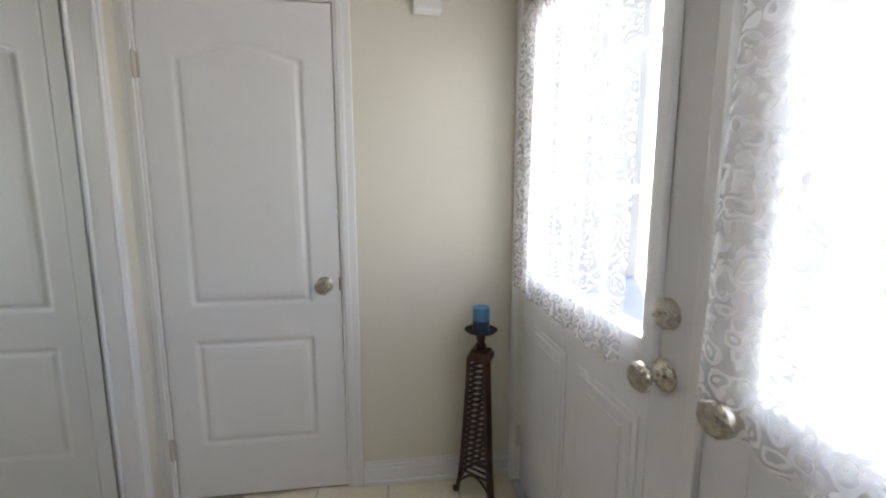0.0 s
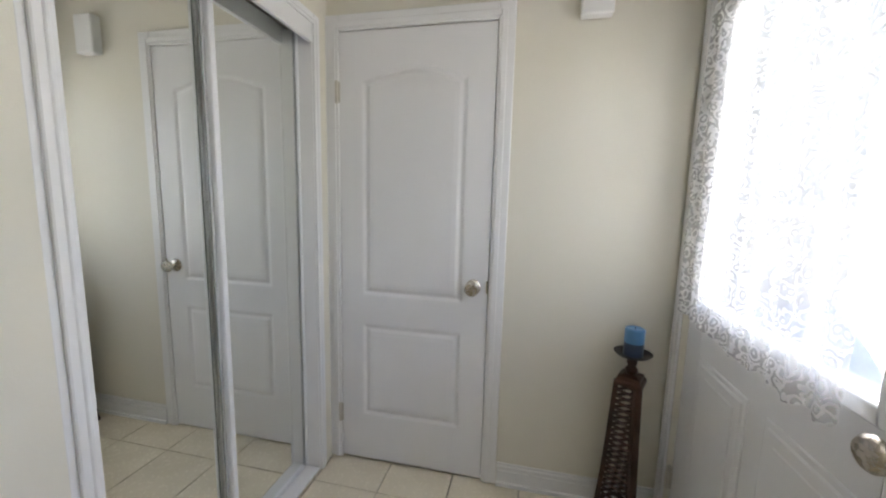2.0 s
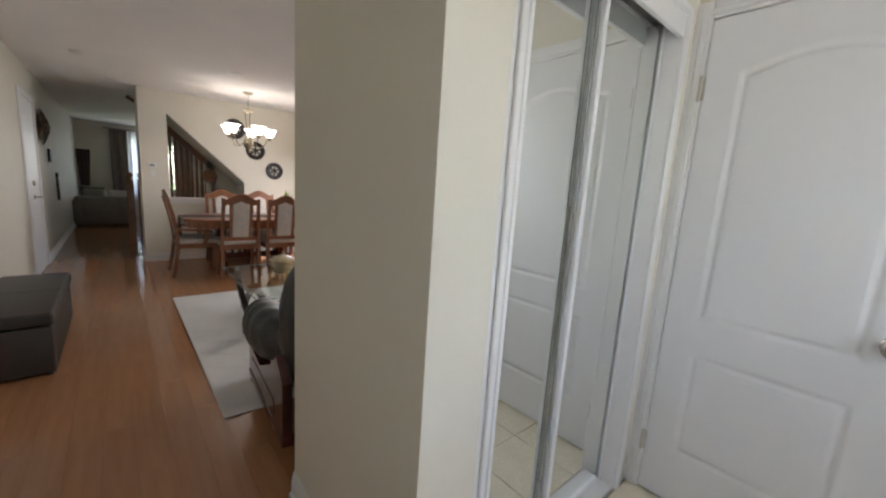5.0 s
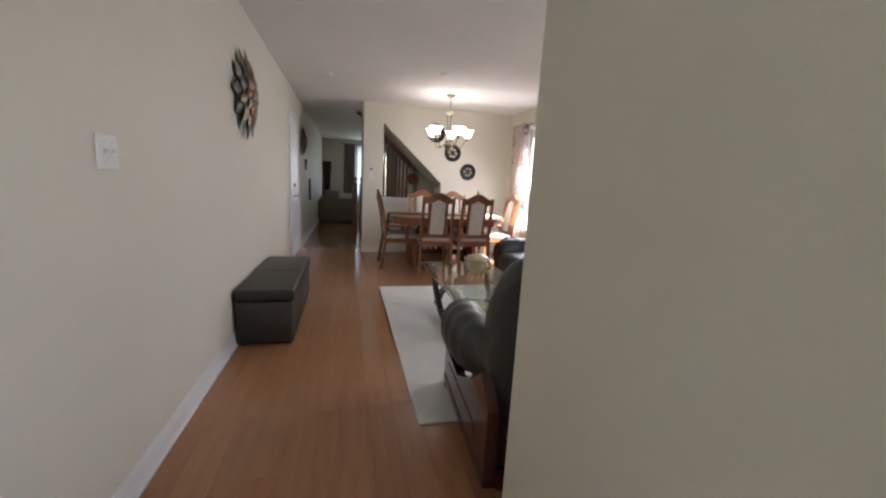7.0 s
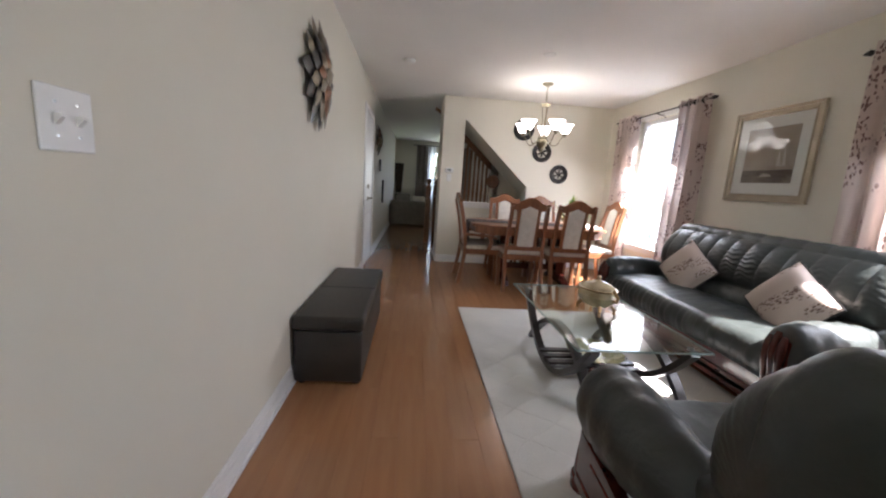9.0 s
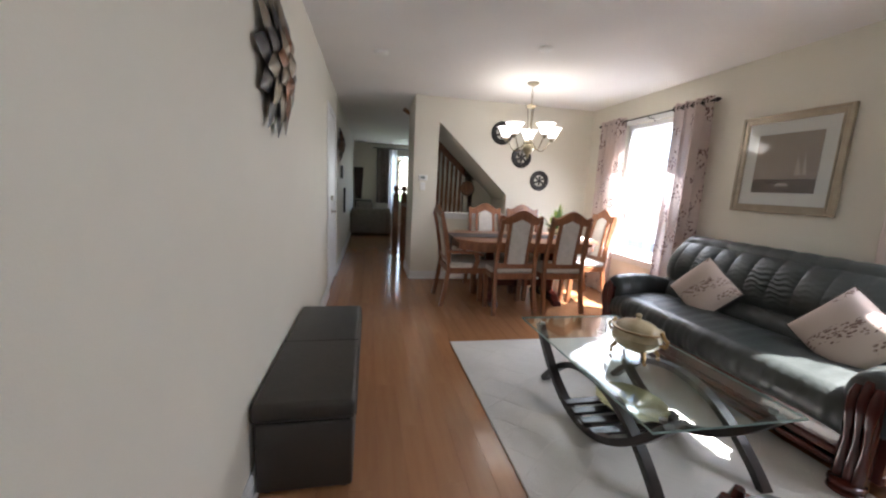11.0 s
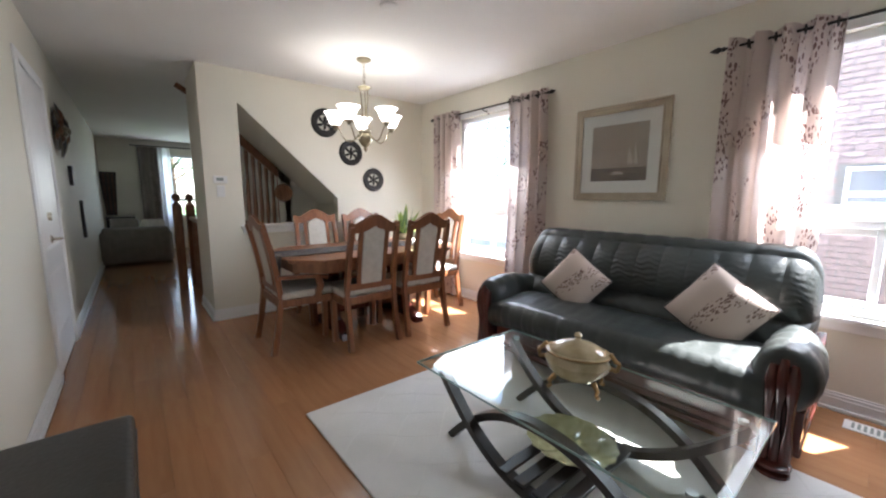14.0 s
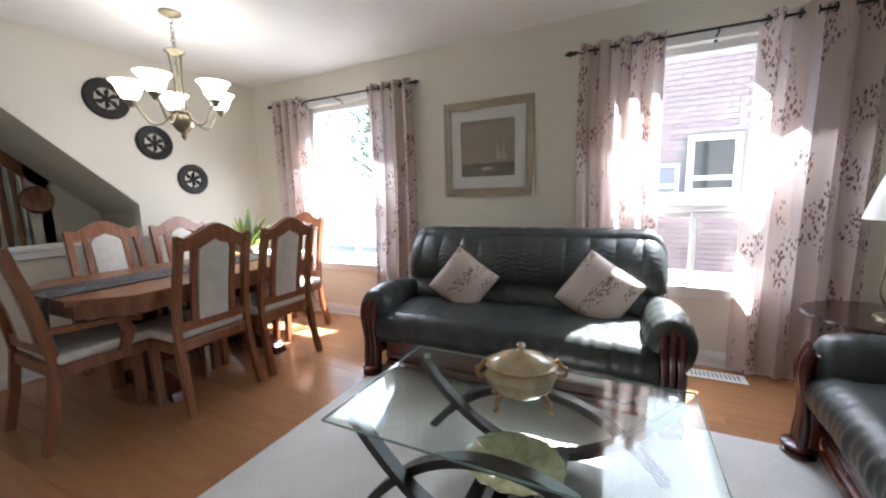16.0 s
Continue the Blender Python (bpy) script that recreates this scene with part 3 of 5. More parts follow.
def entry_door(name, y0, y1, knob_y, bolt):
    """A steel entry door seen from inside: y grows away from the hinge line's partner."""
    w = y1 - y0
    d = thing(name, "white steel entry door with a large lace-covered window", "door", pose(EAST + 0.02, y1, 0.012, 0, 0, -90), kind="structure")
    g0, g1, gz0, gz1 = 0.115, w - 0.115, 0.96, 1.93
    bm = box(0.003, g0, 0, 0.045, 0, 2.04, 0.002, 1)
    box(g1, w - 0.003, 0, 0.045, 0, 2.04, 0.002, 1, bm)
    box(g0, g1, 0, 0.045, 0, gz0, bm=bm)
    box(g0, g1, 0, 0.045, gz1, 2.04, bm=bm)
    for u0, u1 in ((0.14, w / 2 - 0.04), (w / 2 + 0.04, w - 0.14)):
        for z0, z1 in ((0.20, 0.78),):
            for k, (ins, dep) in enumerate(((0, 0.004), (0.018, 0.009), (0.05, 0.012))):
                box(u0 + ins, u1 - ins, -dep, 0.001, z0 + ins, z1 - ins, 0.004, 1, bm)
    part("door_leaf", bm, M_DOOR, d)
    bm = bmesh.new()
    for u0, u1, z0, z1 in ((g0 - 0.025, g0 + 0.015, gz0 - 0.025, gz1 + 0.025), (g1 - 0.015, g1 + 0.025, gz0 - 0.025, gz1 + 0.025), (g0, g1, gz0 - 0.025, gz0 + 0.015), (g0, g1, gz1 - 0.015, gz1 + 0.025)):
        box(u0, u1, -0.018, 0.0, z0, z1, 0.005, 2, bm)
    part("glass_frame", bm, M_VINYL, d, "white plastic window frame with screw caps")
    gl = part("pane", box(g0 + 0.01, g1 - 0.01, 0.018, 0.024, gz0 + 0.01, gz1 - 0.01), M_GLASS, d)
    gl.visible_shadow = False
    bm = bmesh.new()
    for q in (0.35, 0.68):
        box(g0 + 0.01, g1 - 0.01, 0.010, 0.017, lerp(gz0, gz1, q) - 0.009, lerp(gz0, gz1, q) + 0.009, bm=bm)
    for q in (0.33, 0.67):
        box(lerp(g0, g1, q) - 0.009, lerp(g0, g1, q) + 0.009, 0.0105, 0.0165, gz0 + 0.01, gz1 - 0.01, bm=bm)
    part("muntin", bm, M_VINYL, d, "white grille bars")
    kx = y1 - knob_y
    knob(d, pose(kx, 0, 0.915 if bolt else 0.935, 0, 0, 180))
    if bolt:
        part("deadbolt", lathe([(0, 0), (0.033, 0), (0.031, -0.014), (0.02, -0.018), (0.006, -0.018), (0.006, -0.034), (0, -0.034)], kx, 0, 1.045, 20, axis="y"), M_NICKEL, d, "nickel thumb-turn deadbolt", True)
        for hz in (0.17, 1.80):
            hinge(d, 0.0, -0.01, hz)
    # lace panel
    c = thing("lace_curtain", "white lace curtain panel gathered over the door window", "curtain", pose(EAST + 0.02, y1, 0.0, 0, 0, -90))
    rings = []
    u0, u1 = (0.03, w - 0.165) if bolt else (0.105, w - 0.05)
    nz, nu = 70, 150
    for j in range(nz + 1):
        q = j / nz
        row = []
        for i in range(nu + 1):
            p = i / nu
            arch = 0.07 * (1 - math.sin(math.pi * min(1, max(0, p * 1.0))) ** 0.5)
            top = 2.02 - arch
            scallop = 0.014 * abs(math.sin(p * math.pi * 9))
            bottom = 0.945 - scallop - 0.03 * math.sin(p * 2.2)
            z = lerp(top, bottom, q)
            fan = 0.012 * math.sin(q * 3) * (p - 0.5) - (0.0 if bolt else 0.045) * q * (1 - p)
            y = -0.040 - 0.007 * math.sin(p * 62 + 0.6 * math.sin(q * 5)) - 0.006 * math.sin(p * 23 + q * 2) - 0.012 * q
            row.append((lerp(u0, u1, p) + fan, y, z))
        rings.append(row)
    part("lace_panel", loft(rings, close=False), M_LACE, c, "", True)
    part("curtain_rod", tube([(u0 - 0.02, -0.03, 1.995), (u1 + 0.02, -0.03, 1.995)], 0.005, 8), M_PLASTIC, c, "thin white sash rod", True)


entry_door("door_3", DS + 0.004, DY1 - 0.005, 0.665, True)
entry_door("door_4", DY0 + 0.005, DS - 0.004, 0.482, False)
setting("trim", box(EAST + 0.004, EAST + 0.02, DS - 0.03, DS - 0.002, 0.012, 2.05, 0.003), M_TRIM, "white astragal between the two doors", "trim")
setting("door_sill", box(EAST - 0.02, EAST + 0.12, DY0, DY1, -0.012, 0.012, 0.004), M_STEEL, "metal threshold under the entry doors", "threshold")

# mirrored sliding doors
for y0, y1, off in ((0.560, 1.03, -0.100), (1.005, 1.472, -0.073)):
    d = thing("sliding_door", "mirrored sliding closet door with a slim metal frame", "sliding door", pose(CLX + off, 0, 0), group="closet doors")
    part("mirror", box(-0.006, 0.0, y0 + 0.012, y1 - 0.012, 0.035, 1.99), M_MIRROR, d)
    for nm, a, b, mt in (("stile", y0, y0 + 0.022, M_VINYL), ("stile", y1 - (0.028 if y1 < 1.2 else 0.014), y1, M_VINYL)):
        bm = box(-0.012, 0.012, a, b, 0.02, 2.02, 0.005, 2)
        part(nm, bm, mt, d, "white metal stile")
    part("seal", box(0.002, 0.010, y1 - 0.033, y1 - 0.0285, 0.02, 2.02) if y1 < 1.2 else box(0.002, 0.006, y1 - 0.018, y1 - 0.0145, 0.02, 2.02), M_STEEL, d, "grey metal edge")
    part("rail", box(-0.010, 0.010, y0 + 0.029, y1 - 0.037, 0.018, 0.042, 0.003), M_VINYL, d, "white bottom rail")
part("seal", box(0.0125, 0.0145, 0.994, 0.9985, 0.02, 2.0), M_GREYPL, bpy.data.objects["sliding_door"], "grey brush seal")


# ---- windows ----
def window(name, x0, x1):
    w = thing(name, "white vinyl window with a fixed upper light over a slider", "window", pose(0, NORTH, 0), kind="structure")
    bm = bmesh.new()
    for a, b, c, d in ((x0, x0 + 0.05, WZ0, WZ1), (x1 - 0.05, x1, WZ0, WZ1), (x0 + 0.05, x1 - 0.05, WZ0, WZ0 + 0.045), (x0 + 0.05, x1 - 0.05, WZ1 - 0.05, WZ1), (x0 + 0.05, x1 - 0.05, 1.06, 1.19)):
        box(a, b, 0.04, 0.12, c, d, 0.006, 1, bm)
    part("window_frame", bm, M_VINYL, w)
    part("stop", box(x0 + 0.05, x1 - 0.05, 0.03, 0.06, 1.10, 1.15, 0.006), M_VINYL, w)
    xm = (x0 + x1) / 2
    for a, b, y in ((x0 + 0.05, xm + 0.02, 0.085), (xm - 0.02, x1 - 0.05, 0.055)):
        bm = bmesh.new()
        for p, q, c, d in ((a, a + 0.035, WZ0 + 0.045, 1.06), (b - 0.035, b, WZ0 + 0.045, 1.06), (a + 0.035, b - 0.035, WZ0 + 0.045, WZ0 + 0.085), (a + 0.035, b - 0.035, 1.02, 1.06)):
            box(p, q, y, y + 0.025, c, d, 0.004, 1, bm)
        s = part("sash", bm, M_VINYL, w)
        g = part("pane", box(a + 0.03, b - 0.03, y + 0.010, y + 0.015, WZ0 + 0.07, 1.03), M_GLASS, s)
        g.visible_shadow = False
    part("latch", box(xm - 0.012, xm + 0.012, 0.045, 0.054, 0.80, 0.86, 0.003), M_VINYL, w)
    g = part("pane", box(x0 + 0.04, x1 - 0.04, 0.075, 0.081, 1.18, WZ1 - 0.04), M_GLASS, w)
    g.visible_shadow = False
    part("window_sill", box(x0 - 0.04, x1 + 0.04, -0.035, 0.04, WZ0 - 0.028, WZ0 - 0.001, 0.006), M_TRIM, w)
    bm = bmesh.new()
    for a, b, c, d in ((x0 - 0.06, x0, WZ0, WZ1 + 0.06), (x1, x1 + 0.06, WZ0, WZ1 + 0.06), (x0, x1, WZ1, WZ1 + 0.06), (x0 - 0.03, x1 + 0.03, WZ0 - 0.085, WZ0 - 0.03)):
        box(a, b, -0.016, -0.001, c, d, 0.004, 1, bm)
    part("window_casing", bm, M_TRIM, w)


window("window_1", *W1)
window("window_2", *W2)
bw = thing("window_3", "white window of the back room", "window", kind="structure")
bm = bmesh.new()
for a, b, c, d in ((0.10, 0.15, 0.72, 2.15), (1.15, 1.2, 0.72, 2.15), (0.15, 1.15, 0.72, 0.77), (0.15, 1.15, 2.10, 2.15), (0.15, 1.15, 1.10, 1.15)):
    box(-13.9, -13.84, a, b, c, d, bm=bm)
part("window_frame", bm, M_VINYL, bw)
g = part("pane", box(-13.875, -13.87, 0.14, 1.16, 0.76, 2.11), M_GLASS, bw)
g.visible_shadow = False


# ---- curtains ----
def curtain(x0, x1, z0, z1, y, folds, mat_, seed, label, flare=0.0):
    c = thing("curtain", label, "curtain", pose((x0 + x1) / 2, y, 0))
    rnd = random.Random(seed)
    ph = [rnd.uniform(0, 6.28) for _ in range(4)]
    hw = (x1 - x0) / 2
    rows = []
    nz, nu = 28, folds * 14
    for j in range(nz + 1):
        q = j / nz
        row = []
        for i in range(nu + 1):
            p = i / nu
            amp = 0.036 + 0.012 * math.sin(q * 2 + ph[0])
            a = p * folds * 2 * math.pi
            yy = amp * math.sin(a + 0.5 * math.sin(q * 2.5 + ph[1]) + ph[3]) + 0.008 * math.sin(a * 2.3 + q * 4 + ph[2])
            xx = (2 * p - 1) * hw * (1 + flare * q) + 0.010 * math.sin(a * 2 + ph[2] + q) + 0.008 * math.sin(q * 5 + ph[1])
            row.append((xx, yy, lerp(z1, z0, q)))
        rows.append(row)
    part("panel", loft(rows, close=False), mat_, c, "", True)
    for i in range(folds * 2):
        xx = (2 * (i + 0.5) / (folds * 2) - 1) * hw
        part("grommet", lathe([(0.018, -0.003), (0.026, -0.003), (0.026, 0.003), (0.018, 0.003), (0.018, -0.003)], xx, 0, z1 - 0.045, 14, axis="x"), M_BLACKIRON, c, "dark metal eyelet", True)
    return c


def rod(x0, x1, y, z):
    r = thing("curtain_rod", "dark iron curtain rod with leaf finials", "curtain rod")
    part("pole", tube([(x0, y, z), (x1, y, z)], 0.008, 10), M_BLACKIRON, r, "", True)
    for x, s in ((x0, -1), (x1, 1)):
        part("finial", lathe([(0.008, 0), (0.016, 0.01 * s), (0.010, 0.02 * s), (0.020, 0.04 * s), (0.014, 0.06 * s), (0.002, 0.085 * s)], x, y, z, 10, axis="x"), M_BLACKIRON, r, "", True)
    for x in (x0 + 0.12, (x0 + x1) / 2, x1 - 0.12):
        bm = tube([(x, NORTH, z - 0.02), (x, y + 0.02, z - 0.02), (x, y, z - 0.008)], 0.006, 6)
        box(x - 0.01, x + 0.01, NORTH - 0.006, NORTH, z - 0.05, z + 0.01, bm=bm)
        part("bracket", bm, M_BLACKIRON, r)


RODZ = 2.165
FL = "dusty pink eyelet curtain with dark leaf sprays"
rod(-6.80, -5.15, 2.50, RODZ)
rod(-3.82, -2.20, 2.50, RODZ)
curtain(-6.80, -6.36, 0.03, RODZ + 0.045, 2.50, 4, M_CURTAIN, 1, FL, 0.05)
curtain(-5.62, -5.16, 0.03, RODZ + 0.045, 2.50, 4, M_CURTAIN, 2, FL, 0.05)
curtain(-3.80, -3.29, 0.03, RODZ + 0.045, 2.50, 4, M_CURTAIN, 3, FL, 0.05)
curtain(-2.82, -2.24, 0.03, RODZ + 0.045, 2.50, 4, M_CURTAIN, 4, FL, 0.05)


# ---- sofas ----
def sofa(name, label, category, L, m, lobes):
    """Leather sofa on a carved red wooden frame; it faces -y, its middle at x 0, front at y 0, 0.85 deep."""
    s = thing(name, label, category, m)
    h = L / 2
    inner = h - 0.17
    # back: lofted across the width, rounded at its ends; a lumbar roll under a fluted, ruched upper cushion
    hb, rings, n = h - 0.04, [], lobes * 12
    ruched = {lobes // 2 - 1, lobes // 2, lobes // 2 - 4, lobes // 2 + 3}
    cy, cz = 0.70, 0.60
    for i in range(n + 1):
        u = -1 + 2 * i / n
        d = (1 - abs(u)) * hb
        e = (1 - max(0.0, (0.15 - d) / 0.15) ** 2.4) ** 0.45
        lobe = min(lobes - 1, i // 12)
        inl = (i % 12) / 12
        flute = 0.014 * abs(math.sin(math.pi * i / 12)) ** 0.55
        prof = []
        for k in range(64):
            q = k / 63
            z = lerp(0.40, 0.905, q)
            y = 0.515 + 0.17 * q ** 1.2
            up = max(0.0, (z - 0.565) / 0.34)
            if z < 0.565:
                y -= 0.055 * math.sin(math.pi * (z - 0.40) / 0.165) ** 0.7 + 0.003 * math.sin(i * 0.8 + k * 0.5)
            else:
                y -= 0.070 * math.sin(math.pi * min(1.0, up)) ** 0.6 + flute * min(1.0, up * 2.2)
                fade = math.sin(math.pi * min(1.0, up)) ** 0.8
                y += fade ** 2 * (0.0048 if lobe in ruched else 0.0015) * math.sin(z * 190 + 4.0 * abs(inl - 0.5) + lobe * 1.7 + 1.6 * math.sin(z * 31 + i * 0.7))
            prof.append((y, z))
        for k in range(10):
            a = math.pi * (k + 0.5) / 10
            prof.append((0.755 - (0.075 + flute * 0.3) * math.cos(a), 0.905 + (0.055 + flute * 0.45) * math.sin(a)))
        for k in range(6):
            q = k / 5
            prof.append((0.83 + 0.02 * math.sin(math.pi * q), lerp(0.89, 0.30, q)))
        k_ = lerp(0.12, 1.0, e)
        rings.append([(u * hb, cy + (y - cy) * k_, cz + (z - cz) * (lerp(0.30, 1.0, e) if z > cz else k_)) for y, z in prof])
    part("backrest", loft(rings), M_LEATHER, s, "dark green ruched leather back cushion", True)
    # seat: rolled, puckered front
    rings, n = [], max(12, int(L * 70))
    for i in range(n + 1):
        u = -1 + 2 * i / n
        x = u * (inner + 0.03)
        wr = 0.006 * math.sin(i * 0.33) + 0.004 * math.sin(i * 0.81 + 1)
        pk = 0.0035 * math.sin(i * 1.35 + 0.8 * math.sin(i * 0.21))
        ed = 0.02 * abs(u) ** 8
        prof = [(x, 0.55, 0.24), (x, 0.55, 0.455 - ed)]
        for k in range(8):
            q = k / 7
            prof.append((x, lerp(0.50, 0.13, q), 0.450 + 0.018 * math.sin(math.pi * q) + wr * 0.35 + 0.2 * pk * q ** 6 - ed))
        for k in range(11):
            a = math.pi * k / 10
            prof.append((x, 0.07 - 0.095 * math.sin(a) + (wr * 0.6 + 0.8 * pk) * math.sin(a), 0.345 + 0.105 * math.cos(a) - ed))
        rings.append(prof)
    part("seat", loft(rings), M_LEATHER, s, "dark green leather seat with rolled front", True)
    # arms: deep pads that run back into the cushion
    for sx in (-1, 1):
        rings = []
        for j in range(29):
            q = j / 28
            y = lerp(0.012, 0.70, q ** 1.3)
            zc = 0.430 + 0.03 * q
            r = 0.098 + 0.022 * math.sin(math.pi * min(1, q * 1.2 + 0.1))
            r *= (1 - (1 - min(1, (q + 0.010) / 0.14)) ** 2.4) ** 0.5
            if q > 0.6:
                r *= 1 - 0.45 * ((q - 0.6) / 0.4) ** 2
            xc = h - 0.085 - 0.08 * max(0.0, (q - 0.5) / 0.5) ** 2
            ring = []
            for k in range(22):
                a = 2 * math.pi * k / 22
                w = (0.0035 * math.sin(j * 1.3 + 1.5 * math.sin(k * 0.6)) + 0.002 * math.sin(j * 2.9 + k)) * min(1, q * 5)
                ring.append((sx * (xc + (r * 1.02 + w) * math.cos(a)), y, zc + (r * 1.33 + w) * math.sin(a)))
            rings.append(ring)
        part("armrest", loft(rings), M_LEATHER, s, "padded dark green leather arm", True)
        # carved front post of three rounded staves on a scroll foot
        p = part("post", box(sx * (h - 0.085) - 0.052, sx * (h - 0.085) + 0.052, 0.005, 0.05, 0.06, 0.50, 0.012), M_REDWOOD, s, "carved red mahogany post")
        for k, zt in ((-1, 0.515), (0, 0.545), (1, 0.525)):
            x = sx * (h - 0.085) + k * 0.036
            bm = tube([(x, 0.010 * math.sin(q * 6.0 + 0.4) - 0.012, lerp(0.07, zt, q)) for q in [i / 12 for i in range(13)]], [(0.019 + 0.006 * math.sin(i * 0.75 + 0.6)) if i < 12 else 0.013 for i in range(13)], 10)
            part("stave", bm, M_REDWOOD, p, "", True)
        bm = lathe([(0.0, 0), (0.05, 0.0), (0.066, 0.014), (0.064, 0.026), (0.046, 0.036), (0.068, 0.05), (0.066, 0.064), (0.05, 0.072), (0.0, 0.074)], sx * (h - 0.085), -0.004, 0, 20)
        part("foot", bm, M_REDWOOD, s, "turned scroll foot", True)
        bm = lathe([(0.0, 0), (0.035, 0.0), (0.042, 0.03), (0.036, 0.06), (0.0, 0.066)], sx * (h - 0.12), 0.76, 0, 14)
        part("foot", bm, M_REDWOOD, s, "", True)
        bm = prism([(0.05, 0.10), (0.86, 0.10), (0.86, 0.40), (0.75, 0.50), (0.62, 0.40), (0.36, 0.28), (0.05, 0.30)], "x", sx * (h - 0.03) - 0.022, sx * (h - 0.03) + 0.022)
        side = part("side_panel", bevelled(bm, 0.006, 1), M_REDWOOD, s, "red wooden side frame")
        part("moulding", box(sx * (h - 0.03) - 0.028, sx * (h - 0.03) + 0.028, 0.05, 0.87, 0.085, 0.135, 0.01), M_REDWOOD, side)
        part("panel", box(sx * (h - 0.03) - 0.026, sx * (h - 0.03) + 0.026, 0.15, 0.70, 0.16, 0.25, 0.008), M_REDWOOD, side)
    bm = box(-inner, inner, 0.05, 0.075, 0.15, 0.26, 0.004)
    rail = part("front_rail", bm, M_REDWOOD, s, "red wooden base rail with mouldings")
    part("moulding", box(-inner, inner, 0.035, 0.08, 0.115, 0.155, 0.012, 3), M_REDWOOD, rail)
    part("moulding", box(-inner, inner, 0.03, 0.085, 0.065, 0.10, 0.012, 3), M_REDWOOD, rail)
    bm = box(-h + 0.12, h - 0.12, 0.80, 0.835, 0.07, 0.52, 0.008)
    part("back_panel", bm, M_REDWOOD, s, "dark red back board")
    part("deck", box(-inner, inner, 0.08, 0.79, 0.14, 0.235), M_BLACKIRON, s, "black lining under the seat")
    return s


sofa("sofa", "dark green leather sofa with carved red wooden frame", "sofa", 1.94, pose(-4.13, 1.62, 0, 0, 0, 1.2), 12)
sofa("loveseat", "dark green leather loveseat with red wooden frame, backed to the wall", "loveseat", 1.42, pose(-2.765, 1.075, 0, 0, 0, -94), 8)


def cushion(m, size, label):
    c = thing("cushion", label, "cushion", m, group="sofa cushions")
    n, verts = 18, []
    bm = bmesh.new()
    grid = {}
    for sgn in (1, -1):
        for i in range(n + 1):
            for j in range(n + 1):
                u, v = 2 * i / n - 1, 2 * j / n - 1
                e = max(0.0, (1 - u ** 4) * (1 - v ** 4))
                pin = 1 - 0.07 * (1 - abs(u * v)) * (abs(u) ** 4 + abs(v) ** 4) * 0.5
                wr = 0.006 * math.sin(5 * u + 3 * v)
                grid[sgn, i, j] = bm.verts.new((u * size / 2 * pin, sgn * (0.075 * e ** 0.55 + wr * e + 0.002), v * size / 2 * pin))
        for i in range(n):
            for j in range(n):
                bm.faces.new((grid[sgn, i, j], grid[sgn, i + 1, j], grid[sgn, i + 1, j + 1], grid[sgn, i, j + 1]))
    part("cover", bm, M_CUSHION, c, "", True)
    k = []
    for q in range(4 * 10 + 1):
        a, b = divmod(q % 40, 10)
        t = -1 + 2 * b / 10
        u, v = ((t, -1), (1, t), (-t, 1), (-1, -t))[a]
        pin = 1 - 0.07 * (1 - abs(u * v)) * (abs(u) ** 4 + abs(v) ** 4) * 0.5
        k.append((u * size / 2 * pin, 0, v * size / 2 * pin))
    part("back_trim", tube(k, 0.006, 6), M_PETAL_GREY, c, "dark brown piping", True)


cushion(pose(-4.51, 2.05, 0.597, -20, 36, 4), 0.37, "dusty pink floral cushion leaning in the sofa corner")
cushion(pose(-3.605, 2.05, 0.60, -20, 34, -4), 0.385, "beige floral cushion propped against the sofa back")


# ---- coffee table ----
ct = thing("coffee_table", "glass-topped coffee table on curved espresso wooden legs", "coffee table", pose(-3.818, 0.892, 0.012))
g = part("tabletop", loft([[(-a, -b, z), (a, -b, z), (a, b, z), (-a, b, z)] for a, b, z in ((0.615, 0.36, 0.408), (0.615, 0.36, 0.416), (0.588, 0.333, 0.420))]), M_TABLEGLASS, ct, "clear bevelled glass top")
g.visible_shadow = False
bm = bmesh.new()
for a, b, c, d in ((-0.617, 0.617, -0.362, -0.3605), (-0.617, 0.617, 0.3605, 0.362), (-0.617, -0.6155, -0.36, 0.36), (0.6155, 0.617, -0.36, 0.36)):
    box(a, b, c, d, 0.4075, 0.4165, bm=bm)
part("glass_edge", bm, M_EDGE, ct, "green ground glass edge")
for y in (-0.245, 0.295):
    pts = [(-0.57 + 1.14 * i / 24, y, 0.035 + 0.355 * abs(-1 + 2 * i / 24) ** 2.0) for i in range(25)]
    part("leg", bar(pts, 0.05, 0.035), M_DARKWOOD, ct, "espresso wood arc")
    pts = [(-0.535 + 1.07 * i / 24, y + 0.052, 0.0 + 0.30 * (1 - abs(-1 + 2 * i / 24) ** 2.2)) for i in range(25)]
    part("leg", bar(pts, 0.05, 0.035), M_DARKWOOD, ct, "espresso wood arch")
for i in range(4):
    x = -0.135 + 0.09 * i
    part("slat", box(x - 0.027, x + 0.027, -0.27, 0.32, 0.062, 0.078, 0.004), M_DARKWOOD, ct)
for x in (-0.535, 0.535):
    for y in (-0.245, 0.295):
        part("pad", lathe([(0, 0), (0.016, 0), (0.016, 0.014), (0, 0.014)], x, y, 0.394, 12), M_STEEL, ct, "clear round glass support", True)

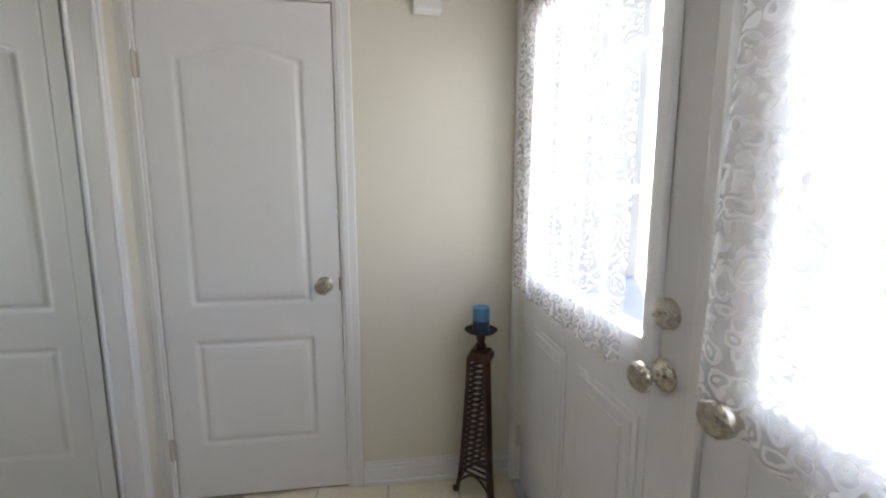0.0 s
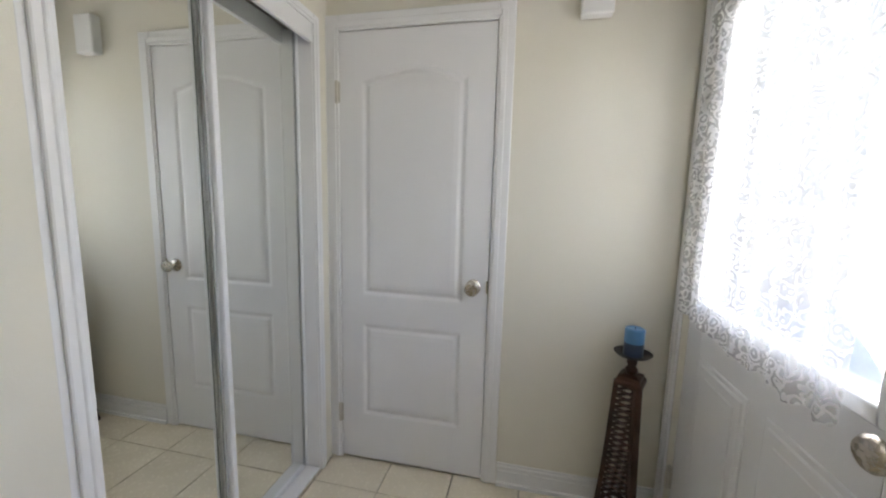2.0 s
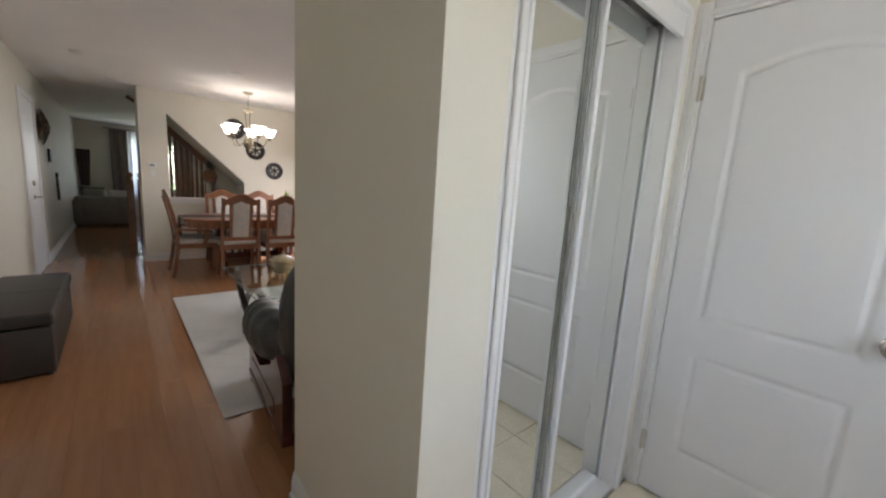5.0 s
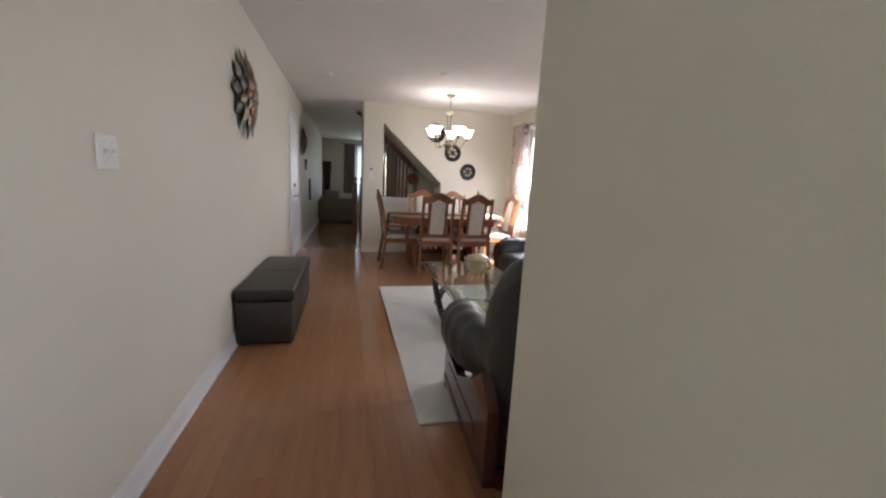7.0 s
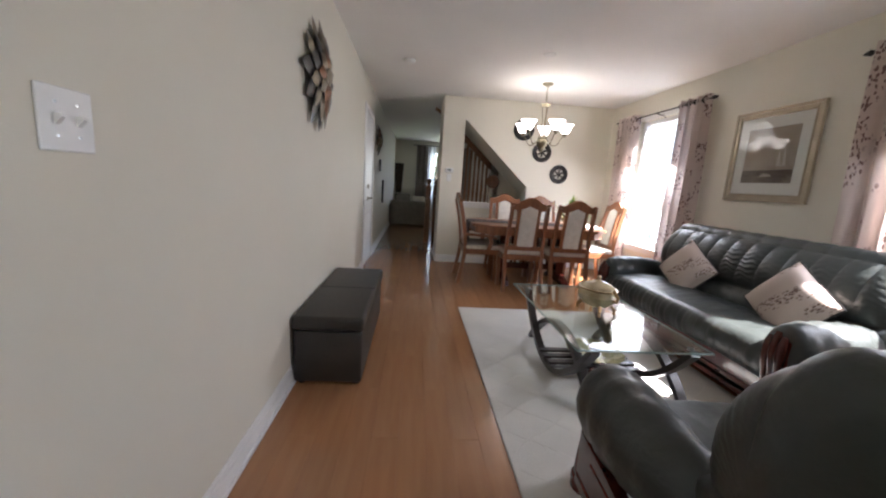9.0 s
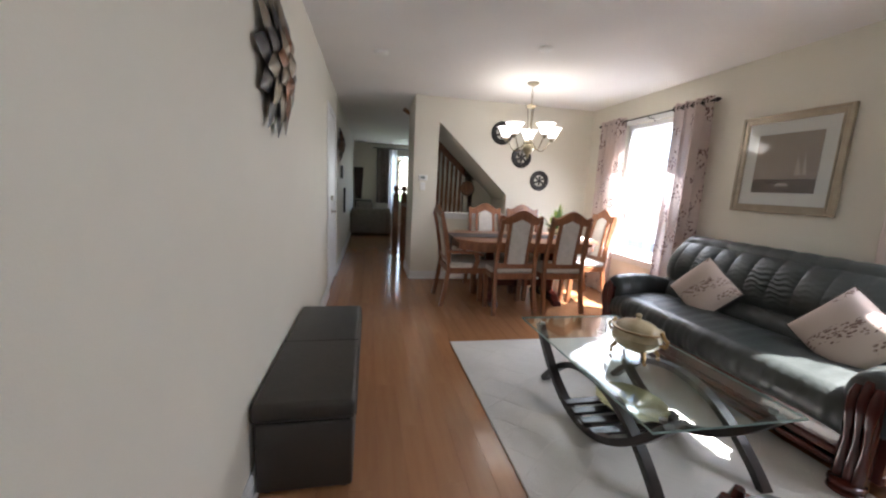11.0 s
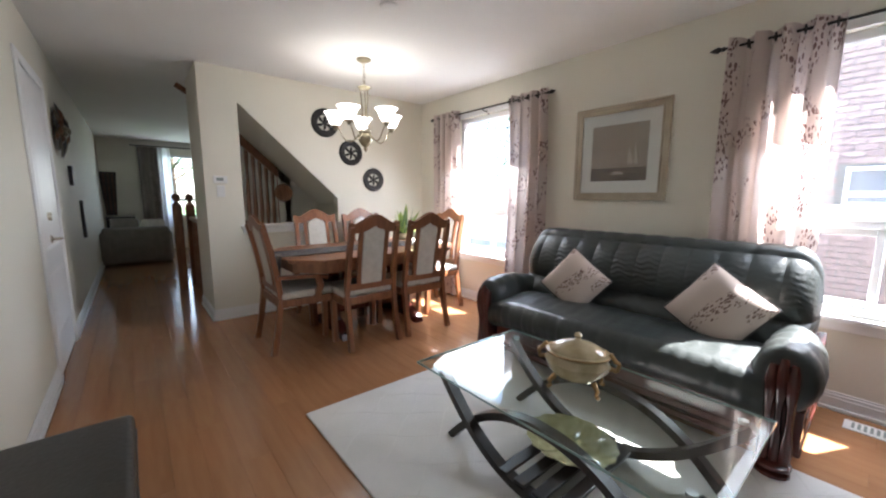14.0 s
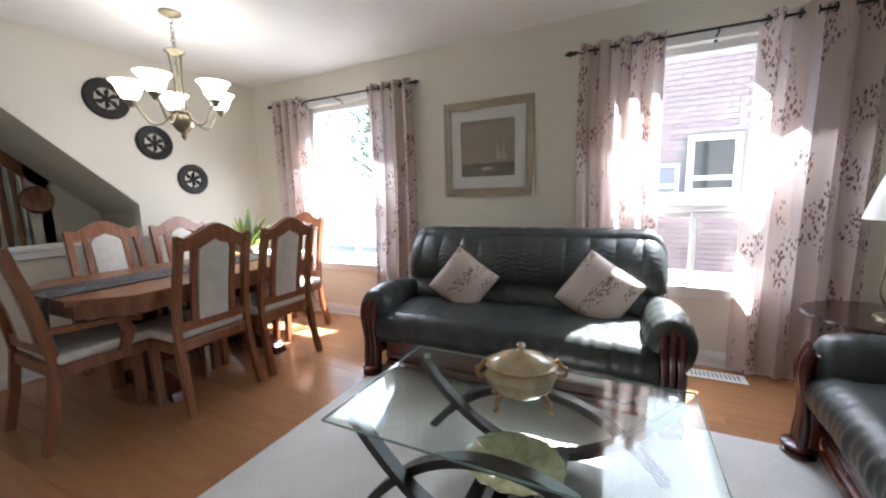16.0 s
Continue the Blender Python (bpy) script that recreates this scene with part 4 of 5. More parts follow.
# tureen
tu = thing("tureen", "ivory ceramic soup tureen with lid and scroll handles", "tureen", pose(-3.805, 0.912, 0.432, 0, 0, 20) @ Matrix.Diagonal((1.1, 1.1, 1.2, 1)))
prof = [(0.0, 0.030), (0.05, 0.030), (0.075, 0.04), (0.108, 0.07), (0.118, 0.095), (0.105, 0.115), (0.097, 0.122), (0.112, 0.128), (0.116, 0.132), (0.11, 0.134), (0, 0.134)]
rings = [[((r * 1.02 * (1 + 0.03 * math.cos(8 * a))) * math.cos(a), r * 0.85 * (1 + 0.03 * math.cos(8 * a)) * math.sin(a), z) for a in [2 * math.pi * k / 40 for k in range(40)]] for r, z in [(max(r, 0.001), z) for r, z in prof]]
part("bowl", loft(rings), M_CERAMIC, tu, "", True)
prof = [(0.104, 0.1345), (0.100, 0.142), (0.07, 0.158), (0.035, 0.168), (0.016, 0.173), (0.010, 0.180), (0.016, 0.188), (0.010, 0.197), (0, 0.200)]
rings = [[(max(r, 0.001) * 1.0 * math.cos(a), max(r, 0.001) * 0.85 * math.sin(a), z) for a in [2 * math.pi * k / 40 for k in range(40)]] for r, z in prof]
part("lid", loft(rings), M_CERAMIC, tu, "domed ivory lid with knob", True)
for sx in (-1, 1):
    pts = [(sx * (0.106 + 0.042 * math.sin(math.pi * i / 14) + (0.01 if i > 10 else 0)), 0, 0.075 + 0.060 * i / 14 + 0.008 * math.sin(i)) for i in range(15)]
    part("handle", tube(pts, 0.008, 8), M_GILT, tu, "gilded scroll handle", True)
    for sy in (-1, 1):
        part("foot", tube([(sx * 0.07, sy * 0.045, 0.045), (sx * 0.088, sy * 0.058, 0.022), (sx * 0.082, sy * 0.055, 0.006), (sx * 0.094, sy * 0.062, 0.002)], [0.011, 0.008, 0.007, 0.008], 8), M_GILT, tu, "gilded curled foot", True)
part("rim", tube([(0.119 * math.cos(a), 0.0985 * math.sin(a), 0.130) for a in [2 * math.pi * k / 40 for k in range(41)]], 0.0035, 6), M_GILT, tu, "gilt rim", True)

# scalloped dish on the slats
rings = []
for r, z in ((0.06, 0.0), (0.10, 0.003), (0.16, 0.016), (0.20, 0.034), (0.205, 0.037), (0.20, 0.030), (0.15, 0.008), (0.05, -0.004)):
    rings.append([(r * (1 + 0.025 * math.cos(16 * a) * (r > 0.12)) * math.cos(a), r * 0.9 * (1 + 0.025 * math.cos(16 * a) * (r > 0.12)) * math.sin(a), z + 0.006 * math.cos(8 * a) * (0.09 < r < 0.19)) for a in [2 * math.pi * k / 64 for k in range(64)]])
dish = thing("serving_dish", "olive glazed scalloped dish lying on the table slats", "dish", pose(-3.85, 0.975, 0.099))
part("plate", loft(rings), M_OLIVE, dish, "", True)

# rug with raised diamond lines
rug = thing("area_rug", "pale beige area rug with a carved diamond pattern", "rug")
RX0, RX1, RY0, RY1 = -5.02, -2.48, 0.172, 1.735
part("rug_body", box(RX0, RX1, RY0, RY1, 0.0005, 0.012, 0.005), M_RUG, rug)
bm = bmesh.new()
rr = random.Random(5)
for k in range(-8, 18):
    for sgn in (1, -1):
        x0 = RX0 + k * 0.26
        pts = []
        for i in range(25):
            y = lerp(RY0 + 0.03, RY1 - 0.03, i / 24)
            x = x0 + sgn * (y - RY0) * 0.8 + (0 if sgn > 0 else 1.25) + 0.012 * math.sin(i * 1.3 + k)
            if RX0 + 0.03 < x < RX1 - 0.03:
                pts.append((x, y, 0.0121))
        if len(pts) > 2:
            tube(pts, 0.004, 5, bm, 0.4)
tagged(part("relief", bm, M_RUGLINE, rug, "slightly raised lattice lines", True), kind="stuff")

# ---- ottoman ----
ot = thing("storage_bench", "long dark brown leather storage bench against the wall", "bench", pose(-4.168, -0.758, 0))
part("body", box(-0.605, 0.605, -0.185, 0.195, 0.02, 0.328, 0.014, 3), M_BROWNLEATHER, ot, "stitched leather body", True)
bm = box(-0.615, 0.615, -0.195, 0.205, 0.332, 0.415, 0.022, 4)
part("lid", bm, M_BROWNLEATHER, ot, "padded hinged lid", True)
part("seam", tube([(0.0, -0.19, 0.4155), (0.0, 0.2, 0.4155)], 0.002, 6), M_BLACKIRON, ot)
part("seam", tube([(-0.617, -0.15, 0.349), (-0.617, 0.2, 0.349)], 0.003, 6), M_BROWNLEATHER, ot)
part("seam", tube([(-0.6, 0.207, 0.349), (0.6, 0.207, 0.349)], 0.003, 6), M_BROWNLEATHER, ot)
part("seam", tube([(0.617, -0.15, 0.349), (0.617, 0.2, 0.349)], 0.003, 6), M_BROWNLEATHER, ot)
for x in (-0.56, 0.56):
    for y in (-0.15, 0.16):
        part("foot", lathe([(0.02, 0), (0.02, 0.021)], x, y, 0, 10), M_BLACKIRON, ot)


# ---- dining ----
def dining_chair(name, label, m, arms=False, base=None):
    if base:
        c = copy_thing(base, m)
        return c
    c = thing(name, label, "chair", m, group="chairs round the table")
    w = 0.235 if not arms else 0.26
    for sx in (-1, 1):
        # back leg and stile in one sweep; the chair faces -y
        pts = [(sx * (w - 0.02 + 0.01), 0.075, 0.0), (sx * (w - 0.02), 0.03, 0.22), (sx * (w - 0.02), 0.0, 0.44), (sx * (w - 0.025), 0.02, 0.62), (sx * (w - 0.03), 0.055, 0.82), (sx * (w - 0.035), 0.10, 1.0)]
        part("back_leg", bevelled(bar(pts, 0.036, 0.042, side=(1, 0, 0)), 0.006, 1), M_CHAIRWOOD, c)
        pts = [(sx * w, -0.42, 0.0), (sx * (w + 0.002), -0.415, 0.2), (sx * (w + 0.004), -0.41, 0.43)]
        part("front_leg", bevelled(bar(pts, 0.042, 0.042, side=(1, 0, 0)), 0.006, 1), M_CHAIRWOOD, c)
        part("seat_rail", box(sx * w - 0.013, sx * w + 0.013, -0.40, 0.0, 0.37, 0.43, 0.004), M_CHAIRWOOD, c)
        # inner stile beside the upholstered panel
        pts = [(sx * 0.115, lerp(0.005, 0.09, q ** 1.3), lerp(0.50, 1.0, q)) for q in (0, 0.25, 0.5, 0.75, 1)]
        part("inner_stile", bevelled(bar(pts, 0.034, 0.022, side=(1, 0, 0)), 0.004, 1), M_CHAIRWOOD, c)
    part("seat_rail", box(-w, w, -0.425, -0.40, 0.365, 0.43, 0.004), M_CHAIRWOOD, c)
    part("seat_rail", box(-w + 0.02, w - 0.02, -0.012, 0.014, 0.365, 0.43, 0.004), M_CHAIRWOOD, c)
    part("seat", box(-w - 0.012, w + 0.012, -0.44, -0.002, 0.43, 0.485, 0.022, 4), M_SEATCLOTH, c, "padded cream seat", True)
    part("cross_rail", bevelled(bar([(-w + 0.02, 0.006, 0.51), (w - 0.02, 0.006, 0.51)], 0.024, 0.055), 0.004, 1), M_CHAIRWOOD, c)
    # shaped crest
    n, top, bot = 24, [], []
    for i in range(n + 1):
        u = -1 + 2 * i / n
        x = u * (w - 0.018)
        zt = 1.015 + 0.075 * (0.5 + 0.5 * math.cos(math.pi * min(1, abs(u) * 1.25))) ** 0.8 - 0.0 + 0.014 * (abs(u) > 0.86)
        zb = 0.955 + (0.035 * math.cos(u * math.pi / 2 / 0.55) if abs(u) < 0.55 else -0.0)
        top.append((x, zt))
        bot.append((x, zb))
    bm = prism(top + bot[::-1], "y", -0.014, 0.014)
    bmesh.ops.transform(bm, matrix=pose(0, 0.092, 1.0, -13, 0, 0) @ pose(0, 0, -1.0), verts=bm.verts)
    part("crest", bevelled(bm, 0.005, 2), M_CHAIRWOOD, c, "carved arched crest rail")
    # upholstered panel
    rings = []
    for k in range(17):
        q = k / 16
        z = lerp(0.53, 1.0, q)
        hw = 0.10 * (1.0 if q < 0.86 else max(0.02, (1 - ((q - 0.86) / 0.14) ** 2.2)))
        y = lerp(0.005, 0.09, q ** 1.3)
        rings.append([(hw * u, y + d, z) for u, d in ((-1, 0), (-0.9, -0.016), (-0.4, -0.021), (0.4, -0.021), (0.9, -0.016), (1, 0), (0.9, 0.015), (0.4, 0.019), (-0.4, 0.019), (-0.9, 0.015))])
    part("back_panel", loft(rings), M_SEATCLOTH, c, "cream upholstered back panel", True)
    if arms:
        for sx in (-1, 1):
            pts = [(sx * (w - 0.01), 0.02, 0.61), (sx * (w + 0.01), -0.12, 0.605), (sx * (w + 0.03), -0.28, 0.60), (sx * (w + 0.02), -0.36, 0.575)]
            a = part("arm", bevelled(bar(pts, 0.05, 0.028, side=(1, 0, 0)), 0.006, 1), M_CHAIRWOOD, c, "curved wooden arm")
            pts = [(sx * (w + 0.02), -0.28, 0.59), (sx * (w + 0.026), -0.30, 0.52), (sx * (w + 0.014), -0.27, 0.42)]
            part("arm_support", bevelled(bar(pts, 0.036, 0.05, side=(1, 0, 0)), 0.006, 1), M_CHAIRWOOD, a)
    return c


CH = "honey wooden dining chair with cream upholstered seat and back"
b0 = dining_chair("dining_chair", CH, pose(-5.73, 0.985, 0, 0, 0, -90))
# the chair's own -y is its front, so a turn of -90 faces it to -x
for x, y, a in ((-5.73, 1.53, -90), (-6.88, 1.01, 90), (-6.88, 1.54, 90), (-6.30, 2.24, 0)):
    dining_chair("dining_chair", CH, pose(x, y, 0, 0, 0, a), base=b0)
dining_chair("armchair", "honey wooden dining armchair with cream seat at the table's end", pose(-6.22, 0.34, 0, 0, 0, 180), True)

dt = thing("dining_table", "honey wooden pedestal dining table with cut corners", "dining table", pose(-6.25, 1.23, 0))
TX, TY, CC = 0.50, 0.83, 0.20
oct_ = [(-TX + CC, -TY), (TX - CC, -TY), (TX, -TY + CC), (TX, TY - CC), (TX - CC, TY), (-TX + CC, TY), (-TX, TY - CC), (-TX, -TY + CC)]
part("tabletop", bevelled(prism(oct_, "z", 0.715, 0.745), 0.008, 2), M_CHAIRWOOD, dt, "octagonal honey wood top")
part("apron", prism([(x * 0.94, y * 0.955) for x, y in oct_], "z", 0.635, 0.713), M_CHAIRWOOD, dt)
for y in (-0.38, 0.38):
    bm = box(-0.11, 0.11, y - 0.05, y + 0.05, 0.08, 0.64, 0.02, 2)
    part("pedestal", bm, M_REDWOOD, dt, "dark turned pedestal")
    part("foot", bevelled(prism([(-0.34, 0.0), (-0.28, 0.0), (-0.22, 0.03), (0.22, 0.03), (0.28, 0.0), (0.34, 0.0), (0.32, 0.05), (0.14, 0.13), (-0.14, 0.13), (-0.32, 0.05)], "y", y - 0.045, y + 0.045), 0.006, 1), M_REDWOOD, dt, "dark scrolled foot")
part("stretcher", box(-0.03, 0.03, -0.33, 0.33, 0.16, 0.23, 0.008), M_REDWOOD, dt)
for i in range(4):
    part("spindle", lathe([(0.016, 0), (0.02, 0.1), (0.012, 0.2), (0.02, 0.3), (0.016, 0.41)], 0, -0.24 + 0.16 * i, 0.228, 10), M_REDWOOD, dt, "", True)

rn = thing("table_runner", "dark patterned table runner hanging over the table's end", "table runner", pose(-6.25, 1.23, 0))
pts = [(0, -0.845, 0.50), (0, -0.848, 0.60), (0, -0.846, 0.70), (0, -0.838, 0.748), (0, -0.80, 0.7505), (0, -0.4, 0.7505), (0, 0, 0.7508), (0, 0.4, 0.7505), (0, 0.80, 0.7505), (0, 0.838, 0.748), (0, 0.846, 0.70), (0, 0.848, 0.58)]
rings = [[(-0.17 + 0.34 * k / 12, p[1] + (0.012 * math.sin(k * 1.4) if p[2] < 0.7 else 0), p[2]) for k in range(13)] for p in pts]
rings2 = [[(q[0], q[1] * 1.002, q[2] + 0.003) for q in r] for r in rings]
part("cloth", loft([a + b[::-1] for a, b in zip(rings, rings2)]), M_RUNNER, rn, "", True)
# White sheet laid on top to imitate sun falling on the wood.
ml = thing("placemat", "white sheet on the table for its sunlit part near the window", "placemat", pose(-6.22, 1.90, 0.757))
part("cloth", box(-0.22, 0.22, -0.10, 0.13, 0, 0.006, 0.002), M_MAT, ml)

# plant on the table
pl = thing("potted_plant", "lime green artificial plant in a pale bowl", "plant", pose(-6.45, 1.78, 0.763))
part("bowl", lathe([(0, 0), (0.05, 0), (0.09, 0.03), (0.10, 0.07), (0.095, 0.075), (0.08, 0.06), (0, 0.05)]), M_CERAMIC, pl, "pale ceramic bowl", True)
rr = random.Random(11)
for k in range(34):
    a, el, ln = rr.uniform(0, 6.28), rr.uniform(0.5, 1.45), rr.uniform(0.2, 0.38)
    d = Vector((math.cos(a) * math.cos(el), math.sin(a) * math.cos(el), math.sin(el)))
    s_ = d.cross(Vector((0, 0, 1))).normalized()
    base = Vector((0.03 * math.cos(a), 0.03 * math.sin(a), 0.05))
    wide = rr.choice((0.008, 0.01, 0.032))
    rings = []
    for i in range(7):
        q = i / 6
        c_ = base + d * ln * q + Vector((0, 0, -0.10 * q * q * math.cos(el)))
        ww = wide * math.sin(math.pi * min(0.98, q * 0.9 + 0.08))
        rings.append([c_ - s_ * ww, c_ + Vector((0, 0, 0.003)), c_ + s_ * ww, c_ - Vector((0, 0, 0.002))])
    part("leaf", loft(rings), rr.choice((M_LIMELEAF, M_LIMELEAF, M_LEAF)), pl, "", True)

# ---- chandelier ----
cd = thing("chandelier", "antique brass chandelier with five lit frosted bell shades", "chandelier", pose(-6.19, 1.215, 0))
part("canopy", lathe([(0, H), (0.065, H), (0.062, H - 0.012), (0.03, H - 0.028), (0.008, H - 0.035), (0, H - 0.035)]), M_BRASS, cd, "", True)
bm = bmesh.new()
for i in range(6):
    z = H - 0.05 - i * 0.030
    pts = [(0.011 * math.cos(a) * (i % 2), 0.011 * math.cos(a) * (1 - i % 2), z + 0.019 * math.sin(a)) for a in [2 * math.pi * k / 12 for k in range(13)]]
    tube(pts, 0.003, 6, bm)
part("chain", bm, M_BRASS, cd, "", True)
part("cord", tube([(0.012 + 0.03 * math.sin(q * 9), 0.01 * math.cos(q * 12), lerp(H - 0.03, H - 0.23, q)) for q in [i / 16 for i in range(17)]], 0.002, 6), M_PLASTIC, cd)
part("collar", lathe([(0, 2.215), (0.04, 2.21), (0.062, 2.20), (0.05, 2.185), (0.03, 2.175), (0.0, 2.175)]), M_BRASS, cd, "", True)
for k in range(3):
    a = 2 * math.pi * k / 3 + 0.4
    part("stem", tube([(0.04 * math.cos(a), 0.04 * math.sin(a), 2.19), (0.022 * math.cos(a), 0.022 * math.sin(a), 2.0), (0.03 * math.cos(a), 0.03 * math.sin(a), 1.86), (0.045 * math.cos(a), 0.045 * math.sin(a), 1.80)], 0.006, 8), M_BRASS, cd, "", True)
part("body", lathe([(0, 1.83), (0.045, 1.825), (0.06, 1.81), (0.05, 1.795), (0.066, 1.765), (0.062, 1.725), (0.035, 1.69), (0.015, 1.675), (0.02, 1.66), (0.006, 1.635), (0, 1.63)]), M_BRASS, cd, "urn-shaped brass hub", True)
for k in range(5):
    a = 2 * math.pi * k / 5 + 0.25
    c_, s_ = math.cos(a), math.sin(a)
    R = 0.27
    pts = []
    for i in range(17):
        q = i / 16
        r = lerp(0.05, R, q)
        z = 1.80 - 0.075 * math.sin(math.pi * min(1, q * 1.15)) + 0.055 * max(0, q - 0.6) / 0.4
        pts.append((r * c_, r * s_, z))
    arm = part("arm", tube(pts, 0.006, 8), M_BRASS, cd, "curved brass arm", True)
    part("cup", lathe([(0, 1.83), (0.014, 1.83), (0.018, 1.845), (0.035, 1.862), (0.038, 1.87), (0.0, 1.872)], R * c_, R * s_, 0, 16), M_BRASS, arm, "", True)
    prof = [(0.030, 1.872), (0.045, 1.885), (0.060, 1.91), (0.070, 1.945), (0.088, 1.972), (0.100, 1.982), (0.096, 1.982), (0.066, 1.945), (0.055, 1.91), (0.030, 1.886)]
    part("shade", lathe(prof, R * c_, R * s_, 0, 24), M_SHADE, arm, "glowing frosted glass bell shade", True)


# ---- wall decoration ----
def wall_plate(y, z, r):
    p = thing("wall_plate", "dark openwork metal wall plate with rosette", "wall decoration", pose(WEST + 0.002, y, z), group="wall plates")
    part("rim", lathe([(r * 0.54, 0.0), (r, 0.0), (r * 1.0, 0.012), (r * 0.93, 0.022), (r * 0.68, 0.016), (r * 0.54, 0.008), (r * 0.54, 0.0)], axis="x", seg=36), M_BLACKIRON, p, "", True)
    for k in range(6):
        a = 2 * math.pi * k / 6 + 0.3
        pts = [(0.007, r * 0.08 * math.cos(a), r * 0.08 * math.sin(a)), (0.010, r * 0.34 * math.cos(a + 0.22), r * 0.34 * math.sin(a + 0.22)), (0.007, r * 0.58 * math.cos(a), r * 0.58 * math.sin(a))]
        part("spoke", tube(pts, [r * 0.05, r * 0.115, r * 0.05], 8), M_BLACKIRON, p, "", True)
    part("hub", lathe([(0, 0), (r * 0.16, 0), (r * 0.13, 0.014), (0, 0.018)], axis="x"), M_BLACKIRON, p, "", True)


wall_plate(1.255, 2.04, 0.155)
wall_plate(1.56, 1.735, 0.145)
wall_plate(1.853, 1.43, 0.140)


def sunburst(x, z, R, name_label, turn=0.0):
    s = thing("wall_sunburst", name_label, "wall decoration", pose(x, SOUTH, z))
    rnd = random.Random(int(abs(x) * 100))
    for ring, (n, r0, r1, w, lift) in enumerate(((12, 0.30, 1.0, 0.17, 0.022), (11, 0.16, 0.78, 0.16, 0.045), (9, 0.04, 0.50, 0.14, 0.068))):
        for k in range(n):
            a = 2 * math.pi * (k + 0.5 * (ring % 2)) / n + turn
            d, t = Vector((math.cos(a), 0, math.sin(a))), Vector((-math.sin(a), 0, math.cos(a)))
            ra, rb = r0 * R, r1 * R * rnd.uniform(0.94, 1.03)
            rings = []
            for i in range(9):
                q = i / 8
                kk = max(0.02, math.sin(math.pi * q ** 0.8) ** 0.85)
                ww = w * R * kk
                c_ = d * lerp(ra, rb, q) + Vector((0, lift + 0.018 * math.sin(math.pi * q), 0))
                rings.append([c_ - t * ww - Vector((0, 0.010 * kk, 0)), c_ + Vector((0, 0.008 * kk, 0)), c_ + t * ww - Vector((0, 0.010 * kk, 0)), c_ + Vector((0, -0.004 * kk, 0))])
            part("petal", loft(rings), rnd.choice((M_PETAL_BROWN, M_PETAL_GREY, M_PETAL_CREAM, M_PETAL_GREY, M_PETAL_CREAM)), s, "", True)
    part("hub", lathe([(0, 0.0), (0.05 * R / 0.3, 0.0), (0.045 * R / 0.3, 0.09), (0.02, 0.105), (0, 0.107)], axis="y"), M_PETAL_CREAM, s, "", True)


sunburst(-4.08, 1.80, 0.345, "metal sunburst of copper, grey and champagne petals")
sunburst(-7.87, 1.80, 0.26, "dark metal petal sunburst in the hall", 0.2)

# framed print
pc = thing("framed_picture", "framed sepia print of a sailing boat in a champagne frame", "picture", pose(-4.507, NORTH, 1.585))
PW, PH = 0.380, 0.379
for k, (o, i, d) in enumerate(((0, 0.022, 0.030), (0.022, 0.05, 0.022), (0.05, 0.062, 0.028))):
    for nm, a, b, c_, e in (("frame_side", -PW + o, -PW + i, -PH + o, PH - o), ("frame_side", PW - i, PW - o, -PH + o, PH - o), ("frame_side", -PW + i, PW - i, -PH + o, -PH + i), ("frame_side", -PW + i, PW - i, PH - i, PH - o)):
        part(nm, box(a, b, -d, -0.001, c_, e, 0.004, 1), M_FRAME, pc, "moulded champagne frame")
part("mount", box(-PW + 0.062, PW - 0.062, -0.012, -0.004, -PH + 0.062, PH - 0.062), M_MAT, pc, "white picture mount")
M_PRINTSKY = mat("print_sky", (0.40, 0.33, 0.265), (0.32, 0.26, 0.21), 0.7, 2, stretch=(1, 1, 3))
M_PRINTSEA = mat("print_sea", (0.20, 0.155, 0.125), (0.12, 0.09, 0.075), 0.7, 6, stretch=(1, 1, 8))
M_PRINTSAIL = mat("print_sail", (0.55, 0.48, 0.41), (0.50, 0.43, 0.37), 0.7, 6)
part("print_sky", box(-0.228, 0.228, -0.0145, -0.0125, -0.115, 0.225), M_PRINTSKY, pc)
part("print_sea", box(-0.228, 0.228, -0.0145, -0.0125, -0.222, -0.116), M_PRINTSEA, pc)
bm = prism([(0.075, -0.09), (0.085, 0.04), (0.125, -0.09)], "y", -0.0165, -0.0148)
prism([(0.13, -0.09), (0.13, 0.07), (0.16, -0.09)], "y", -0.0165, -0.0148, bm)
part("print_boat", bm, M_PRINTSAIL, pc, "pale sails")
part("print_rock", prism([(-0.06, -0.17), (-0.02, -0.145), (0.03, -0.15), (0.06, -0.17)], "y", -0.0165, -0.0148), M_PRINTSAIL, pc)
g = part("pane", box(-PW + 0.055, PW - 0.055, -0.0205, -0.0185, -PH + 0.055, PH - 0.055), M_GLASS, pc, "clear picture glass")
g.visible_shadow = False

